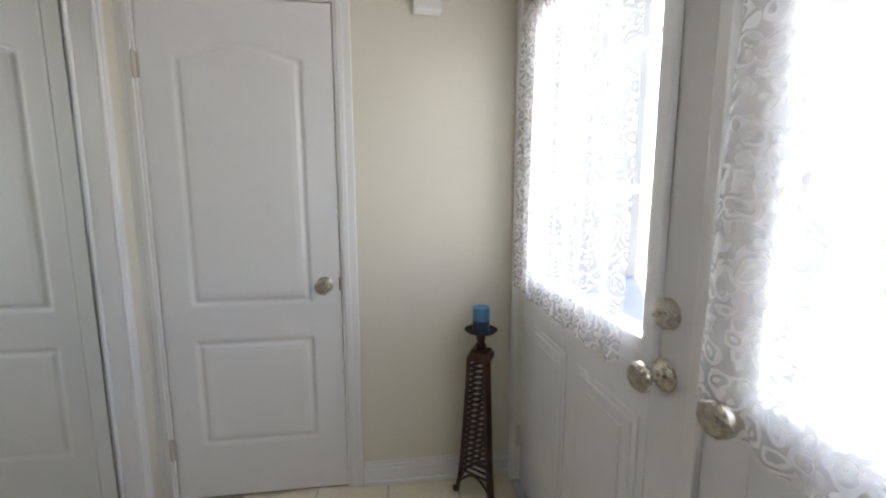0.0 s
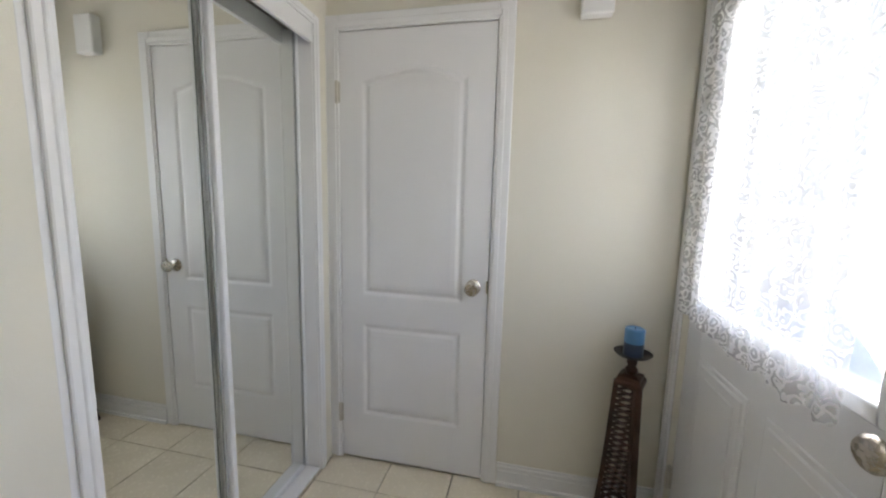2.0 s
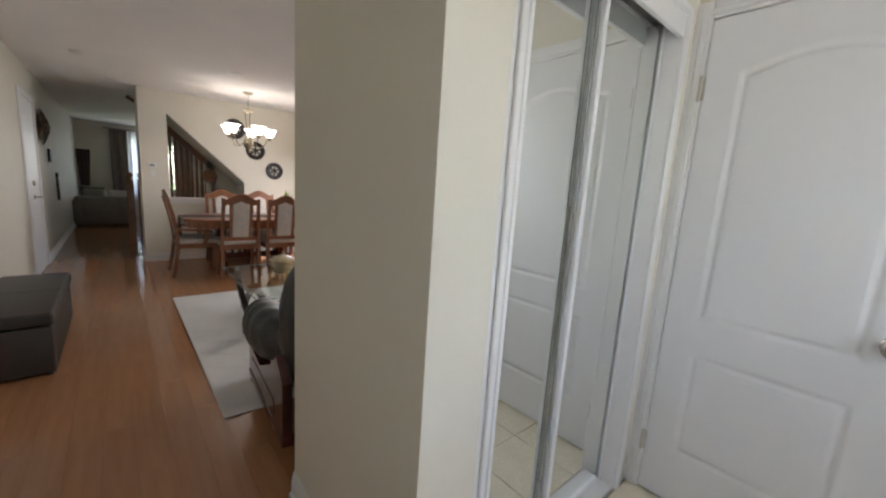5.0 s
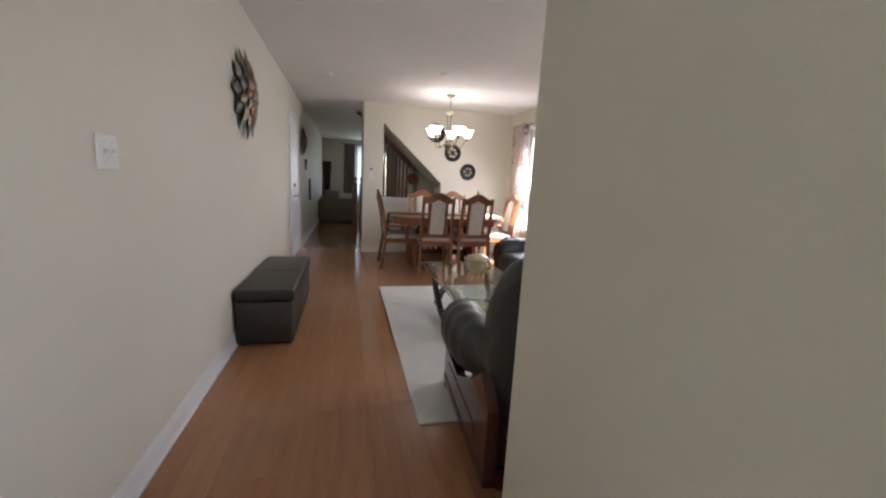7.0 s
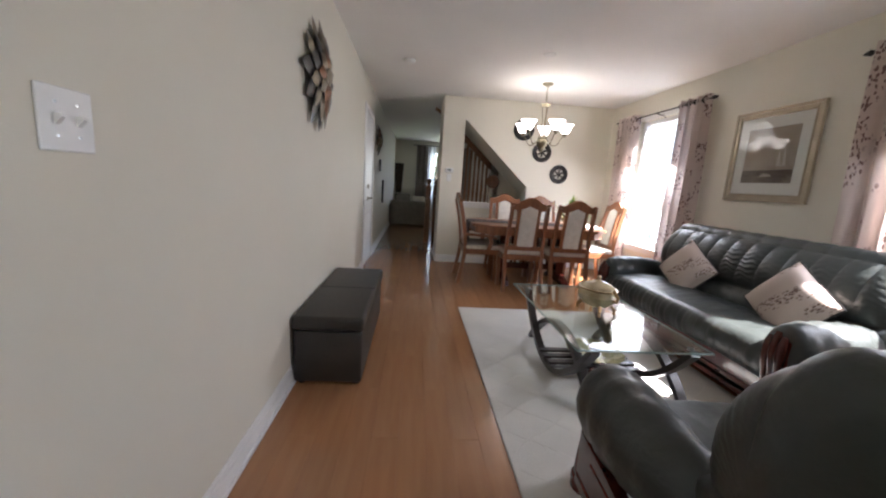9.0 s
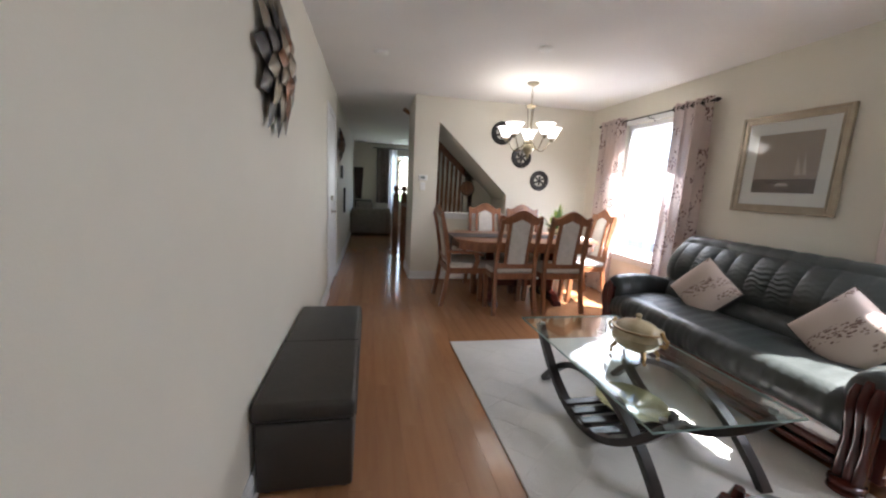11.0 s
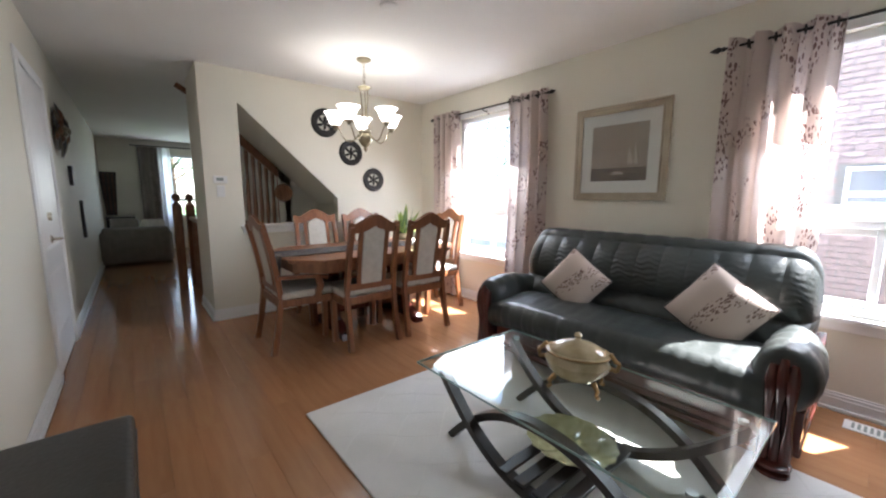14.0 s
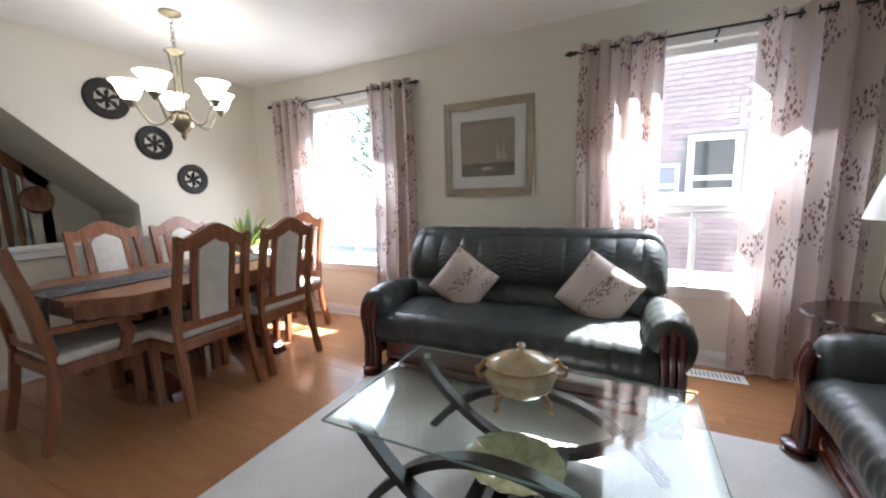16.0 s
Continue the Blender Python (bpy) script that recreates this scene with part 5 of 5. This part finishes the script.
# switches, thermostat, chime, detectors, vent
sw = thing("light_switch", "white double toggle switch plate", "switch", pose(-2.301, SOUTH, 1.265))
part("plate", box(-0.058, 0.058, 0, 0.006, -0.058, 0.058, 0.003), M_PLASTIC, sw)
for x in (-0.023, 0.023):
    part("toggle", prism([(0.006, -0.010), (0.020, 0.004), (0.018, 0.010), (0.006, 0.010)], "x", x - 0.005, x + 0.005), M_PLASTIC, sw)
    for z in (-0.030, 0.030):
        part("screw", lathe([(0, 0.006), (0.003, 0.006), (0.003, 0.0075), (0, 0.0075)], x, 0, z, 8, axis="y"), M_STEEL, sw)
for y, z, w in ((-7.26, 1.06, 0.04),):
    s2 = thing("light_switch", "white single switch plate in the hall", "switch", pose(-7.48, SOUTH, 1.10))
    part("plate", box(-0.035, 0.035, 0, 0.006, -0.058, 0.058, 0.003), M_PLASTIC, s2)
    part("toggle", box(-0.005, 0.005, 0.006, 0.016, -0.008, 0.010, 0.001), M_PLASTIC, s2)
th = thing("thermostat", "white wall thermostat with grey display", "thermostat", pose(WEST, 0.19, 1.385))
part("body", box(0, 0.022, -0.06, 0.06, -0.035, 0.035, 0.006), M_PLASTIC, th)
part("display", box(0.0225, 0.024, -0.035, 0.025, -0.014, 0.018), M_GREYPL, th, "grey display")
s3 = thing("light_switch", "white switch plate below the thermostat", "switch", pose(WEST, 0.19, 1.275))
part("plate", box(0, 0.006, -0.035, 0.035, -0.055, 0.055, 0.003), M_PLASTIC, s3)
part("toggle", box(0.006, 0.014, -0.005, 0.005, -0.008, 0.010, 0.001), M_PLASTIC, s3)
ch = thing("door_chime", "white door chime box high on the wall", "door chime", pose(0.213, 1.60, 2.115))
part("cover", box(-0.058, 0.058, -0.05, 0, -0.095, 0.095, 0.008), M_PLASTIC, ch)
sm = thing("smoke_detector", "white round smoke detector on the ceiling", "smoke detector", pose(-5.757, -0.431, H))
part("cover", lathe([(0, -0.035), (0.04, -0.035), (0.062, -0.022), (0.066, 0), (0, 0)]), M_PLASTIC, sm, "", True)
pt = thing("ceiling_plate", "white round blank plate on the ceiling", "ceiling plate", pose(-5.221, 0.884, H))
part("cover", lathe([(0, -0.012), (0.05, -0.012), (0.058, -0.006), (0.06, 0), (0, 0)]), M_PLASTIC, pt, "", True)
fv = thing("floor_vent", "white louvred floor register", "floor vent", pose(-2.91, 2.44, 0.001))
part("frame", box(-0.165, 0.165, -0.06, 0.06, 0, 0.006, 0.002), M_PLASTIC, fv)
# No openings are cut; raised grey strips give the shade of the slots.
for i in range(12):
    part("slat", box(-0.135 + i * 0.023, -0.123 + i * 0.023, -0.035, 0.035, 0.0062, 0.009), M_GREYPL, fv, "grey strip standing for a shaded slot")

# ---- entry: candle stand ----
cs = thing("candle_stand", "tall bronze openwork candle stand", "candle stand", pose(0.425, 1.49, 0.004, 0, 0, 20))
for k in range(3):
    a = 2 * math.pi * k / 3 + 0.5
    pts = [(lerp(0.10, 0.05, q ** 0.6) * math.cos(a), lerp(0.10, 0.05, q ** 0.6) * math.sin(a), 0.62 * q) for q in [i / 10 for i in range(11)]]
    part("leg", bar(pts, 0.026, 0.018, side=(-math.sin(a), math.cos(a), 0)), M_BRONZE, cs, "dark bronze leg")
    part("foot", lathe([(0, 0), (0.014, 0), (0.016, 0.012), (0, 0.02)], 0.104 * math.cos(a), 0.104 * math.sin(a), 0, 10), M_BRONZE, cs, "", True)
    b_ = a + 2 * math.pi / 3
    for i in range(21):
        q = 0.16 + 0.82 * i / 20
        r = lerp(0.10, 0.05, q ** 0.6) * 0.97
        part("rung", tube([(r * math.cos(a), r * math.sin(a), 0.62 * q), (r * math.cos(b_), r * math.sin(b_), 0.62 * q)], 0.0055, 6), M_BRONZE, cs)
    r = 0.098
    part("brace", tube([lerp(Vector((r * math.cos(a), r * math.sin(a), 0)), Vector((r * math.cos(b_), r * math.sin(b_), 0)), q) + Vector((0, 0, 0.03 + 0.07 * math.sin(math.pi * q))) for q in [i / 10 for i in range(11)]], 0.005, 6), M_BRONZE, cs, "arched brace", True)
part("cap", lathe([(0, 0.62), (0.072, 0.62), (0.07, 0.632), (0.06, 0.64), (0.056, 0.652), (0.03, 0.66), (0, 0.66)], seg=4), M_BRONZE, cs)
part("stem", lathe([(0, 0.66), (0.018, 0.66), (0.024, 0.675), (0.014, 0.69), (0.020, 0.705), (0.016, 0.72), (0.03, 0.725), (0, 0.727)]), M_BRONZE, cs, "", True)
part("dish", lathe([(0, 0.725), (0.03, 0.725), (0.06, 0.735), (0.07, 0.745), (0.066, 0.746), (0.03, 0.733), (0, 0.733)]), M_BLACKIRON, cs, "dark drip dish", True)
cn = thing("candle", "two-tone blue pillar candle on the stand", "candle", pose(0.425, 1.49, 0.7375))
part("lower_wax", lathe([(0, 0), (0.036, 0), (0.036, 0.052), (0, 0.052)]), M_CANDLEDK, cn, "navy lower half", True)
part("upper_wax", lathe([(0, 0.052), (0.0358, 0.052), (0.0358, 0.105), (0.030, 0.110), (0, 0.104)]), M_CANDLE, cn, "light blue upper half", True)
part("wick", tube([(0, 0, 0.102), (0.001, 0, 0.114)], 0.0012, 6), M_BLACKIRON, cn)

# ---- corner table and lamp ----
stb = thing("side_table", "round dark mahogany side table in the corner", "side table", pose(-2.33, 2.08, 0))
part("tabletop", lathe([(0, 0.555), (0.29, 0.555), (0.305, 0.565), (0.30, 0.58), (0.0, 0.582)], seg=40), M_DARKMAHOG, stb, "", True)
part("pedestal", lathe([(0, 0.10), (0.05, 0.10), (0.06, 0.18), (0.03, 0.28), (0.045, 0.42), (0.03, 0.50), (0.07, 0.555), (0, 0.555)]), M_DARKMAHOG, stb, "", True)
for k in range(3):
    a = 2 * math.pi * k / 3
    part("leg", bar([(0.03 * math.cos(a), 0.03 * math.sin(a), 0.16), (0.15 * math.cos(a), 0.15 * math.sin(a), 0.11), (0.25 * math.cos(a), 0.25 * math.sin(a), 0.02)], 0.04, 0.035, side=(-math.sin(a), math.cos(a), 0)), M_DARKMAHOG, stb)
lm = thing("table_lamp", "bronze scroll table lamp with a pale shade", "table lamp", pose(-2.31, 2.06, 0.582))
part("base", lathe([(0, 0), (0.075, 0), (0.07, 0.012), (0.02, 0.022), (0, 0.022)]), M_BRASS, lm, "", True)
for k in range(4):
    a = math.pi / 2 * k
    part("scroll", tube([((0.02 + 0.05 * math.sin(math.pi * q) * (1 + 0.3 * math.sin(q * 9))) * math.cos(a), (0.02 + 0.05 * math.sin(math.pi * q)) * math.sin(a), 0.02 + 0.42 * q) for q in [i / 12 for i in range(13)]], 0.006, 6), M_BRASS, lm, "", True)
part("collar", lathe([(0, 0.43), (0.05, 0.43), (0.055, 0.45), (0.02, 0.46), (0, 0.46)]), M_BRASS, lm, "", True)
part("shade", lathe([(0.15, 0.47), (0.09, 0.68), (0.086, 0.68), (0.146, 0.47), (0.15, 0.47)], seg=32), M_SEATCLOTH, lm, "pale pleated shade", True)

# ---- stairs and hall ----
st = thing("stair_railing", "brown wooden stair railing behind the wall opening", "railing")
sl = -0.925
for dz, w_, h_ in ((-0.02, 0.05, 0.07),):
    part("stringer", bar([(-8.10, 0.2, 2.132 + sl * (0.2 - 0.383) - 0.06), (-8.10, 1.12, 2.132 + sl * (1.12 - 0.383) - 0.06)], 0.04, 0.10, side=(1, 0, 0)), M_OAK, st, "brown sloping stringer")
for i in range(12):
    y = 0.20 + i * 0.072
    top = 2.132 + sl * (y - 0.383) - 0.10
    hh = top - 0.76
    prof = [(0.024, 0), (0.024, 0.10), (0.017, 0.14), (0.027, 0.3 * hh), (0.018, 0.75 * hh), (0.024, 0.85 * hh), (0.024, hh)]
    part("baluster", lathe(prof, -8.13, y, 0.76, 10), M_OAK, st, "", True)
part("newel", box(-8.17, -8.08, 1.04, 1.13, 0.6, 1.38, 0.008), M_OAK, st)
part("volute", lathe([(0, -0.03), (0.10, -0.03), (0.115, 0), (0.10, 0.03), (0.05, 0.034), (0.03, 0.02), (0, 0.02)], -8.06, 1.03, 1.27, 24, axis="x"), M_OAK, st, "curled end of the handrail", True)
part("shoe_rail", box(-8.17, -8.09, 0.15, 1.04, 0.68, 0.76, 0.006), M_OAK, st)

hr = thing("hall_railing", "brown wooden railing with newel posts beside the hall", "railing")
for x, y in ((-9.15, 0.12), (-8.98, -0.04)):
    n_ = part("newel", box(x - 0.05, x + 0.05, y - 0.05, y + 0.05, 0, 1.10, 0.008), M_OAK, hr, "square newel post")
    part("cap", lathe([(0, 1.10), (0.05, 1.10), (0.05, 1.115), (0.03, 1.13), (0.022, 1.15), (0.045, 1.18), (0.05, 1.21), (0.035, 1.245), (0, 1.26)], x, y, 0, 16), M_OAK, n_, "turned ball cap", True)
part("handrail", box(-9.12, -8.02, 0.09, 0.15, 0.90, 0.95, 0.012), M_OAK, hr)
for i in range(9):
    part("baluster", lathe([(0.016, 0), (0.016, 0.15), (0.011, 0.2), (0.018, 0.4), (0.012, 0.7), (0.015, 0.89)], -8.15 - i * 0.105, 0.12, 0.012, 10), M_OAK, hr, "", True)
ur = thing("upper_handrail", "brown handrail rising to the upper floor", "handrail")
part("rail", bar([(-8.0, -0.03, 2.39), (-8.0, 0.16, 2.27)], 0.05, 0.05, side=(1, 0, 0)), M_OAK, ur)

# back room
bs = thing("sofa", "grey upholstered sofa in the dim back room", "sofa", pose(-11.6, -0.46, 0))
part("back", box(-0.25, 0.0, -0.47, 0.47, 0.03, 0.66, 0.05, 3), M_GREYSOFA, bs, "", True)
part("seat", box(-0.9, -0.25, -0.47, 0.47, 0.03, 0.42, 0.05, 3), M_GREYSOFA, bs, "", True)
for y in (-0.42, 0.42):
    part("arm", box(-0.92, 0.004, y - 0.1, y + 0.1, 0.02, 0.58, 0.06, 3), M_GREYSOFA, bs, "", True)
cu = thing("cushion", "grey cushion on the back-room sofa", "cushion", pose(-11.98, -0.62, 0.62, 0, -20, 0))
part("cover", box(-0.07, 0.07, -0.2, 0.2, -0.19, 0.2, 0.06, 3), M_GREYSOFA, cu, "", True)
cu = thing("cushion", "pale cushion on the back-room sofa", "cushion", pose(-12.0, -0.2, 0.60, 0, -20, 0))
part("cover", box(-0.07, 0.07, -0.18, 0.18, -0.17, 0.19, 0.06, 3), M_SEATCLOTH, cu, "", True)
cl = thing("ceiling_light", "small lit dome light on the back room ceiling", "ceiling light", pose(-11.8, 0.60, H))
part("base", lathe([(0, -0.015), (0.09, -0.015), (0.095, 0), (0, 0)]), M_BRASS, cl, "", True)
part("dome", lathe([(0, -0.07), (0.04, -0.065), (0.07, -0.045), (0.082, -0.0155), (0, -0.0155)]), M_SHADE, cl, "glowing frosted dome", True)
wa = thing("wall_panel", "tall dark carved panel leaning on the far wall", "wall decoration", pose(-13.78, -0.83, 0))
part("board", prism([(-0.09, 0.80), (0.09, 0.80), (0.14, 1.72), (-0.14, 1.72)], "x", -0.02, 0.02), M_BLACKIRON, wa)
for i in range(3):
    part("slat", box(0.02, 0.03, -0.09 + i * 0.07, -0.05 + i * 0.07, 0.84, 1.69), M_BRONZE, wa)
cst = thing("console_table", "low dark stand under the tall panel", "stand", pose(-13.6, -0.75, 0))
part("top", box(-0.18, 0.2, -0.18, 0.3, 0.74, 0.78, 0.006), M_DARKWOOD, cst)
for x in (-0.15, 0.16):
    for y in (-0.15, 0.26):
        part("leg", box(x - 0.02, x + 0.02, y - 0.02, y + 0.02, 0, 0.74), M_DARKWOOD, cst)


def drape(y0, y1, x, mt, label, seed):
    c = thing("curtain", label, "curtain", pose(x, (y0 + y1) / 2, 0))
    hw = (y1 - y0) / 2
    rows = [[(0.03 * math.sin(p * hw * 80 + seed), (2 * p - 1) * hw, z) for p in [i / 40 for i in range(41)]] for z in (2.28, 1.5, 0.8, 0.04)]
    part("panel", loft(rows, close=False), mt, c, "", True)


drape(-0.30, 0.05, -13.68, M_GREYCURT, "taupe drape beside the back window", 0)
drape(0.05, 0.28, -13.69, M_SHEER, "white sheer curtain at the back window", 1)
drape(1.05, 1.45, -13.68, M_GREYCURT, "taupe drape beside the back window", 2)
brd = thing("curtain_rod", "dark curtain rod over the back window", "curtain rod")
part("pole", tube([(-13.68, -0.42, 2.30), (-13.68, 1.6, 2.30)], 0.012, 8), M_BLACKIRON, brd, "", True)
for y in (-0.3, 1.5):
    part("bracket", tube([(-13.8, y, 2.30), (-13.68, y, 2.30)], 0.008, 6), M_BLACKIRON, brd)
for x, z, w_, h_ in ((-8.5, 1.43, 0.05, 0.10), (-9.2, 0.95, 0.05, 0.22)):
    wd = thing("wall_ornament", "small dark ornament hung on the hall wall", "wall decoration", pose(x, SOUTH, z))
    part("plate", bevelled(prism([(-w_, -h_), (w_, -h_), (w_ * 1.3, 0), (w_, h_), (-w_, h_), (-w_ * 1.3, 0)], "y", 0, 0.03), 0.006, 1), M_BLACKIRON, wd)

# ---- outdoors ----
nb = thing("neighbour_house", "neighbouring brick house with white-framed window", "house")
part("wall", box(-5.6, 5.0, 7.1, 12, -0.3, 5.4), M_MORTAR, nb, "brick wall")
part("roof", prism([(6.6, 5.4), (9.5, 7.6), (12.4, 5.4)], "x", -6.0, 5.4), M_ROOF, nb, "dark shingle roof")
for x, z, a, b in ((-2.24, 1.60, 0.36, 0.47), (-3.12, 1.38, 0.42, 0.26), (1.2, 1.7, 0.5, 0.7)):
    w_ = part("window", box(x - a + 0.04, x + a - 0.04, 7.04, 7.089, z - b + 0.04, z + b - 0.04), M_DARKPANE if a != 0.42 else M_HAZEPANE, nb, "dark window pane")
    bm = bmesh.new()
    f_ = 0.09 if a < 0.4 else 0.05
    for p, q, c_, d in ((-a, -a + f_, -b, b), (a - f_, a, -b, b), (-a + f_, a - f_, -b, -b + f_), (-a + f_, a - f_, b - f_, b), (-a + f_, a - f_, -b * 0.52, -b * 0.52 + 0.07)):
        box(x + p, x + q, 7.0, 7.05, z + c_, z + d, bm=bm)
    part("frame", bm, M_VINYL, w_, "white frame")
    part("sill", box(x - a - 0.05, x + a + 0.05, 6.97, 7.06, z - b - 0.07, z - b - 0.002, 0.006), M_PALEOUTDOOR, w_, "pale stone sill")
# Made-up white block; it gives the dining window its overexposed white view.
gh = thing("neighbour_garage", "white-sided block added for the blown-out view past the dining window", "garage")
part("wall", box(-17, -6.6, 9.0, 12, -0.3, 5.0), M_VINYL, gh, "white siding")
for i in range(31):
    part("siding_board", box(-17.02, -6.58, 8.985, 9.0, -0.25 + i * 0.17, -0.10 + i * 0.17), M_VINYL, gh)
part("roof", prism([(8.7, 5.0), (10.5, 6.1), (12.3, 5.0)], "x", -17.3, -6.3), M_ROOF, gh, "dark shingle roof")
brick_me = None
rb = random.Random(3)
cnt = 0
joined = bmesh.new()
for j in range(62):
    z = -0.25 + j * 0.086
    for i in range(26):
        x = -5.6 + (i + 0.5 * (j % 2)) * 0.222
        if x > -0.4:
            continue
        if (-2.80 < x < -1.90 and 1.06 < z < 2.11) or (-3.74 < x < -2.72 and 1.04 < z < 1.68):
            continue
        if 0.5 < z < 2.7 and -4.2 < x < -1.0 and cnt < 290:
            if brick_me is None:
                o = part("brick", box(-0.105, 0.105, -0.012, 0.012, -0.037, 0.037), M_BRICK, nb)
                brick_me = o.data
            else:
                o = new("brick", brick_me)
                o.parent = nb
            o.location = (x + 0.1, 7.09 - rb.uniform(0, 0.005), z)
            cnt += 1
        else:
            d = rb.uniform(0, 0.005)
            vs = [joined.verts.new(p) for p in ((x, 7.08 - d, z - 0.037), (x + 0.205, 7.08 - d, z - 0.037), (x + 0.205, 7.08 - d, z + 0.037), (x, 7.08 - d, z + 0.037), (x, 7.1, z - 0.037), (x + 0.205, 7.1, z - 0.037), (x + 0.205, 7.1, z + 0.037), (x, 7.1, z + 0.037))]
            for f_ in ((0, 1, 2, 3), (0, 4, 5, 1), (3, 2, 6, 7), (0, 3, 7, 4), (1, 5, 6, 2)):
                joined.faces.new([vs[q] for q in f_])
tagged(part("brickwork", joined, M_BRICK, nb), kind="stuff")


def tree(x, y, hgt, seed, label):
    t = thing("tree", label, "tree", pose(x, y, -0.3))
    r = random.Random(seed)
    bm = tube([(0, 0, 0), (0.05, 0.02, hgt * 0.3), (-0.04, 0.06, hgt * 0.6), (0.02, 0, hgt * 0.9)], [0.14, 0.11, 0.07, 0.02], 10)
    tips = []
    for k in range(16):
        a, z0 = r.uniform(0, 6.28), r.uniform(0.3, 0.85) * hgt
        ln = r.uniform(0.5, 1.2) * hgt * 0.28
        p1 = Vector((math.cos(a) * ln * 0.6, math.sin(a) * ln * 0.6, z0 + ln * 0.35))
        p2 = Vector((math.cos(a) * ln, math.sin(a) * ln, z0 + ln * 0.6))
        tube([(0, 0, z0), p1, p2], [0.05, 0.03, 0.01], 6, bm)
        tips += [p1, p2, (p1 + p2) / 2]
    part("trunk", bm, M_BARK, t, "", True)
    vv, ff = [], []
    for p in tips:
        for _ in range(70):
            c_ = p + Vector((r.gauss(0, 0.28), r.gauss(0, 0.28), r.gauss(0, 0.24)))
            d = Vector((r.uniform(-1, 1), r.uniform(-1, 1), r.uniform(-1, 0.6))).normalized()
            s_ = d.orthogonal().normalized()
            l_ = r.uniform(0.05, 0.10)
            b_ = len(vv)
            vv += [c_, c_ + d * l_ * 0.5 + s_ * l_ * 0.3, c_ + d * l_, c_ + d * l_ * 0.5 - s_ * l_ * 0.3]
            ff.append((b_, b_ + 1, b_ + 2, b_ + 3))
    me = bpy.data.meshes.new("crown")
    me.from_pydata(vv, [], ff)
    me.materials.append(M_LEAF)
    o = new("crown", me)
    o.parent = t


tree(-7.6, 6.2, 4.6, 4, "leafy young tree outside the dining window")
tree(-18.5, 0.6, 5.0, 5, "leafy garden tree behind the house")
tree(-17.5, 2.4, 4.4, 6, "leafy garden tree behind the house")
tree(-19.0, -1.0, 5.5, 7, "leafy garden tree behind the house")

# ---- floor pieces ----
plank_me = {}
rp = random.Random(8)


def plank(x0, x1, y0, y1):
    key = (round(x1 - x0, 3), round(y1 - y0, 3))
    if key not in plank_me:
        hx, hy = (x1 - x0) / 2 - 0.0002, (y1 - y0) / 2 - 0.0002
        o = part("plank", box(-hx, hx, -hy, hy, -0.0119, 0.0, 0.0006, 1), M_PLANK, floor)
        plank_me[key] = o.data
    else:
        o = new("plank", plank_me[key])
        o.parent = floor
    o.location = ((x0 + x1) / 2, (y0 + y1) / 2, 0)


PWID, PLEN = 0.1275, 1.28
row = 0
y = SOUTH
while y < NORTH - 0.01:
    y1 = min(y + PWID, NORTH)
    x_end = CLX if y1 <= CLY + 0.02 else CLW
    x_start = -13.8 if y1 < 0.2 else -7.3
    x = x_start + (row * 0.43) % PLEN - PLEN
    while x < x_end:
        a, b = max(x, x_start), min(x + PLEN, x_end)
        if b - a > 0.03:
            plank(a, b, y, y1)
        x += PLEN
    y, row = y1, row + 1
for y in (0.2, 0.7, 1.2, 1.7, 2.2, 2.7):
    plank(-13.8, -9.2, y, y + 0.5)
TP = 0.313
tile_me = {}
for i in range(-3, 4):
    for j in range(-9, 3):
        x0, x1 = max(-0.604 + (i - 0) * TP + 0.0, CLX), min(-0.604 + (i + 1) * TP, EAST)
        y0, y1 = max(1.404 + j * TP, SOUTH), min(1.404 + (j + 1) * TP, 1.62)
        if x1 - x0 < 0.02 or y1 - y0 < 0.02:
            continue
        key = (round(x1 - x0, 3), round(y1 - y0, 3))
        if key not in tile_me:
            hx, hy = (x1 - x0) / 2 - 0.002, (y1 - y0) / 2 - 0.002
            o = part("tile", box(-hx, hx, -hy, hy, -0.0119, 0.0, 0.0015, 1), M_TILE, floor)
            tile_me[key] = o.data
        else:
            o = new("tile", tile_me[key])
            o.parent = floor
        o.location = ((x0 + x1) / 2, (y0 + y1) / 2, 0)
setting("floor_closet", box(CLW + 0.11, CLX, CLY + 0.11, 1.9, -0.012, -0.002), M_TILE, "tile inside the closet", "floor")
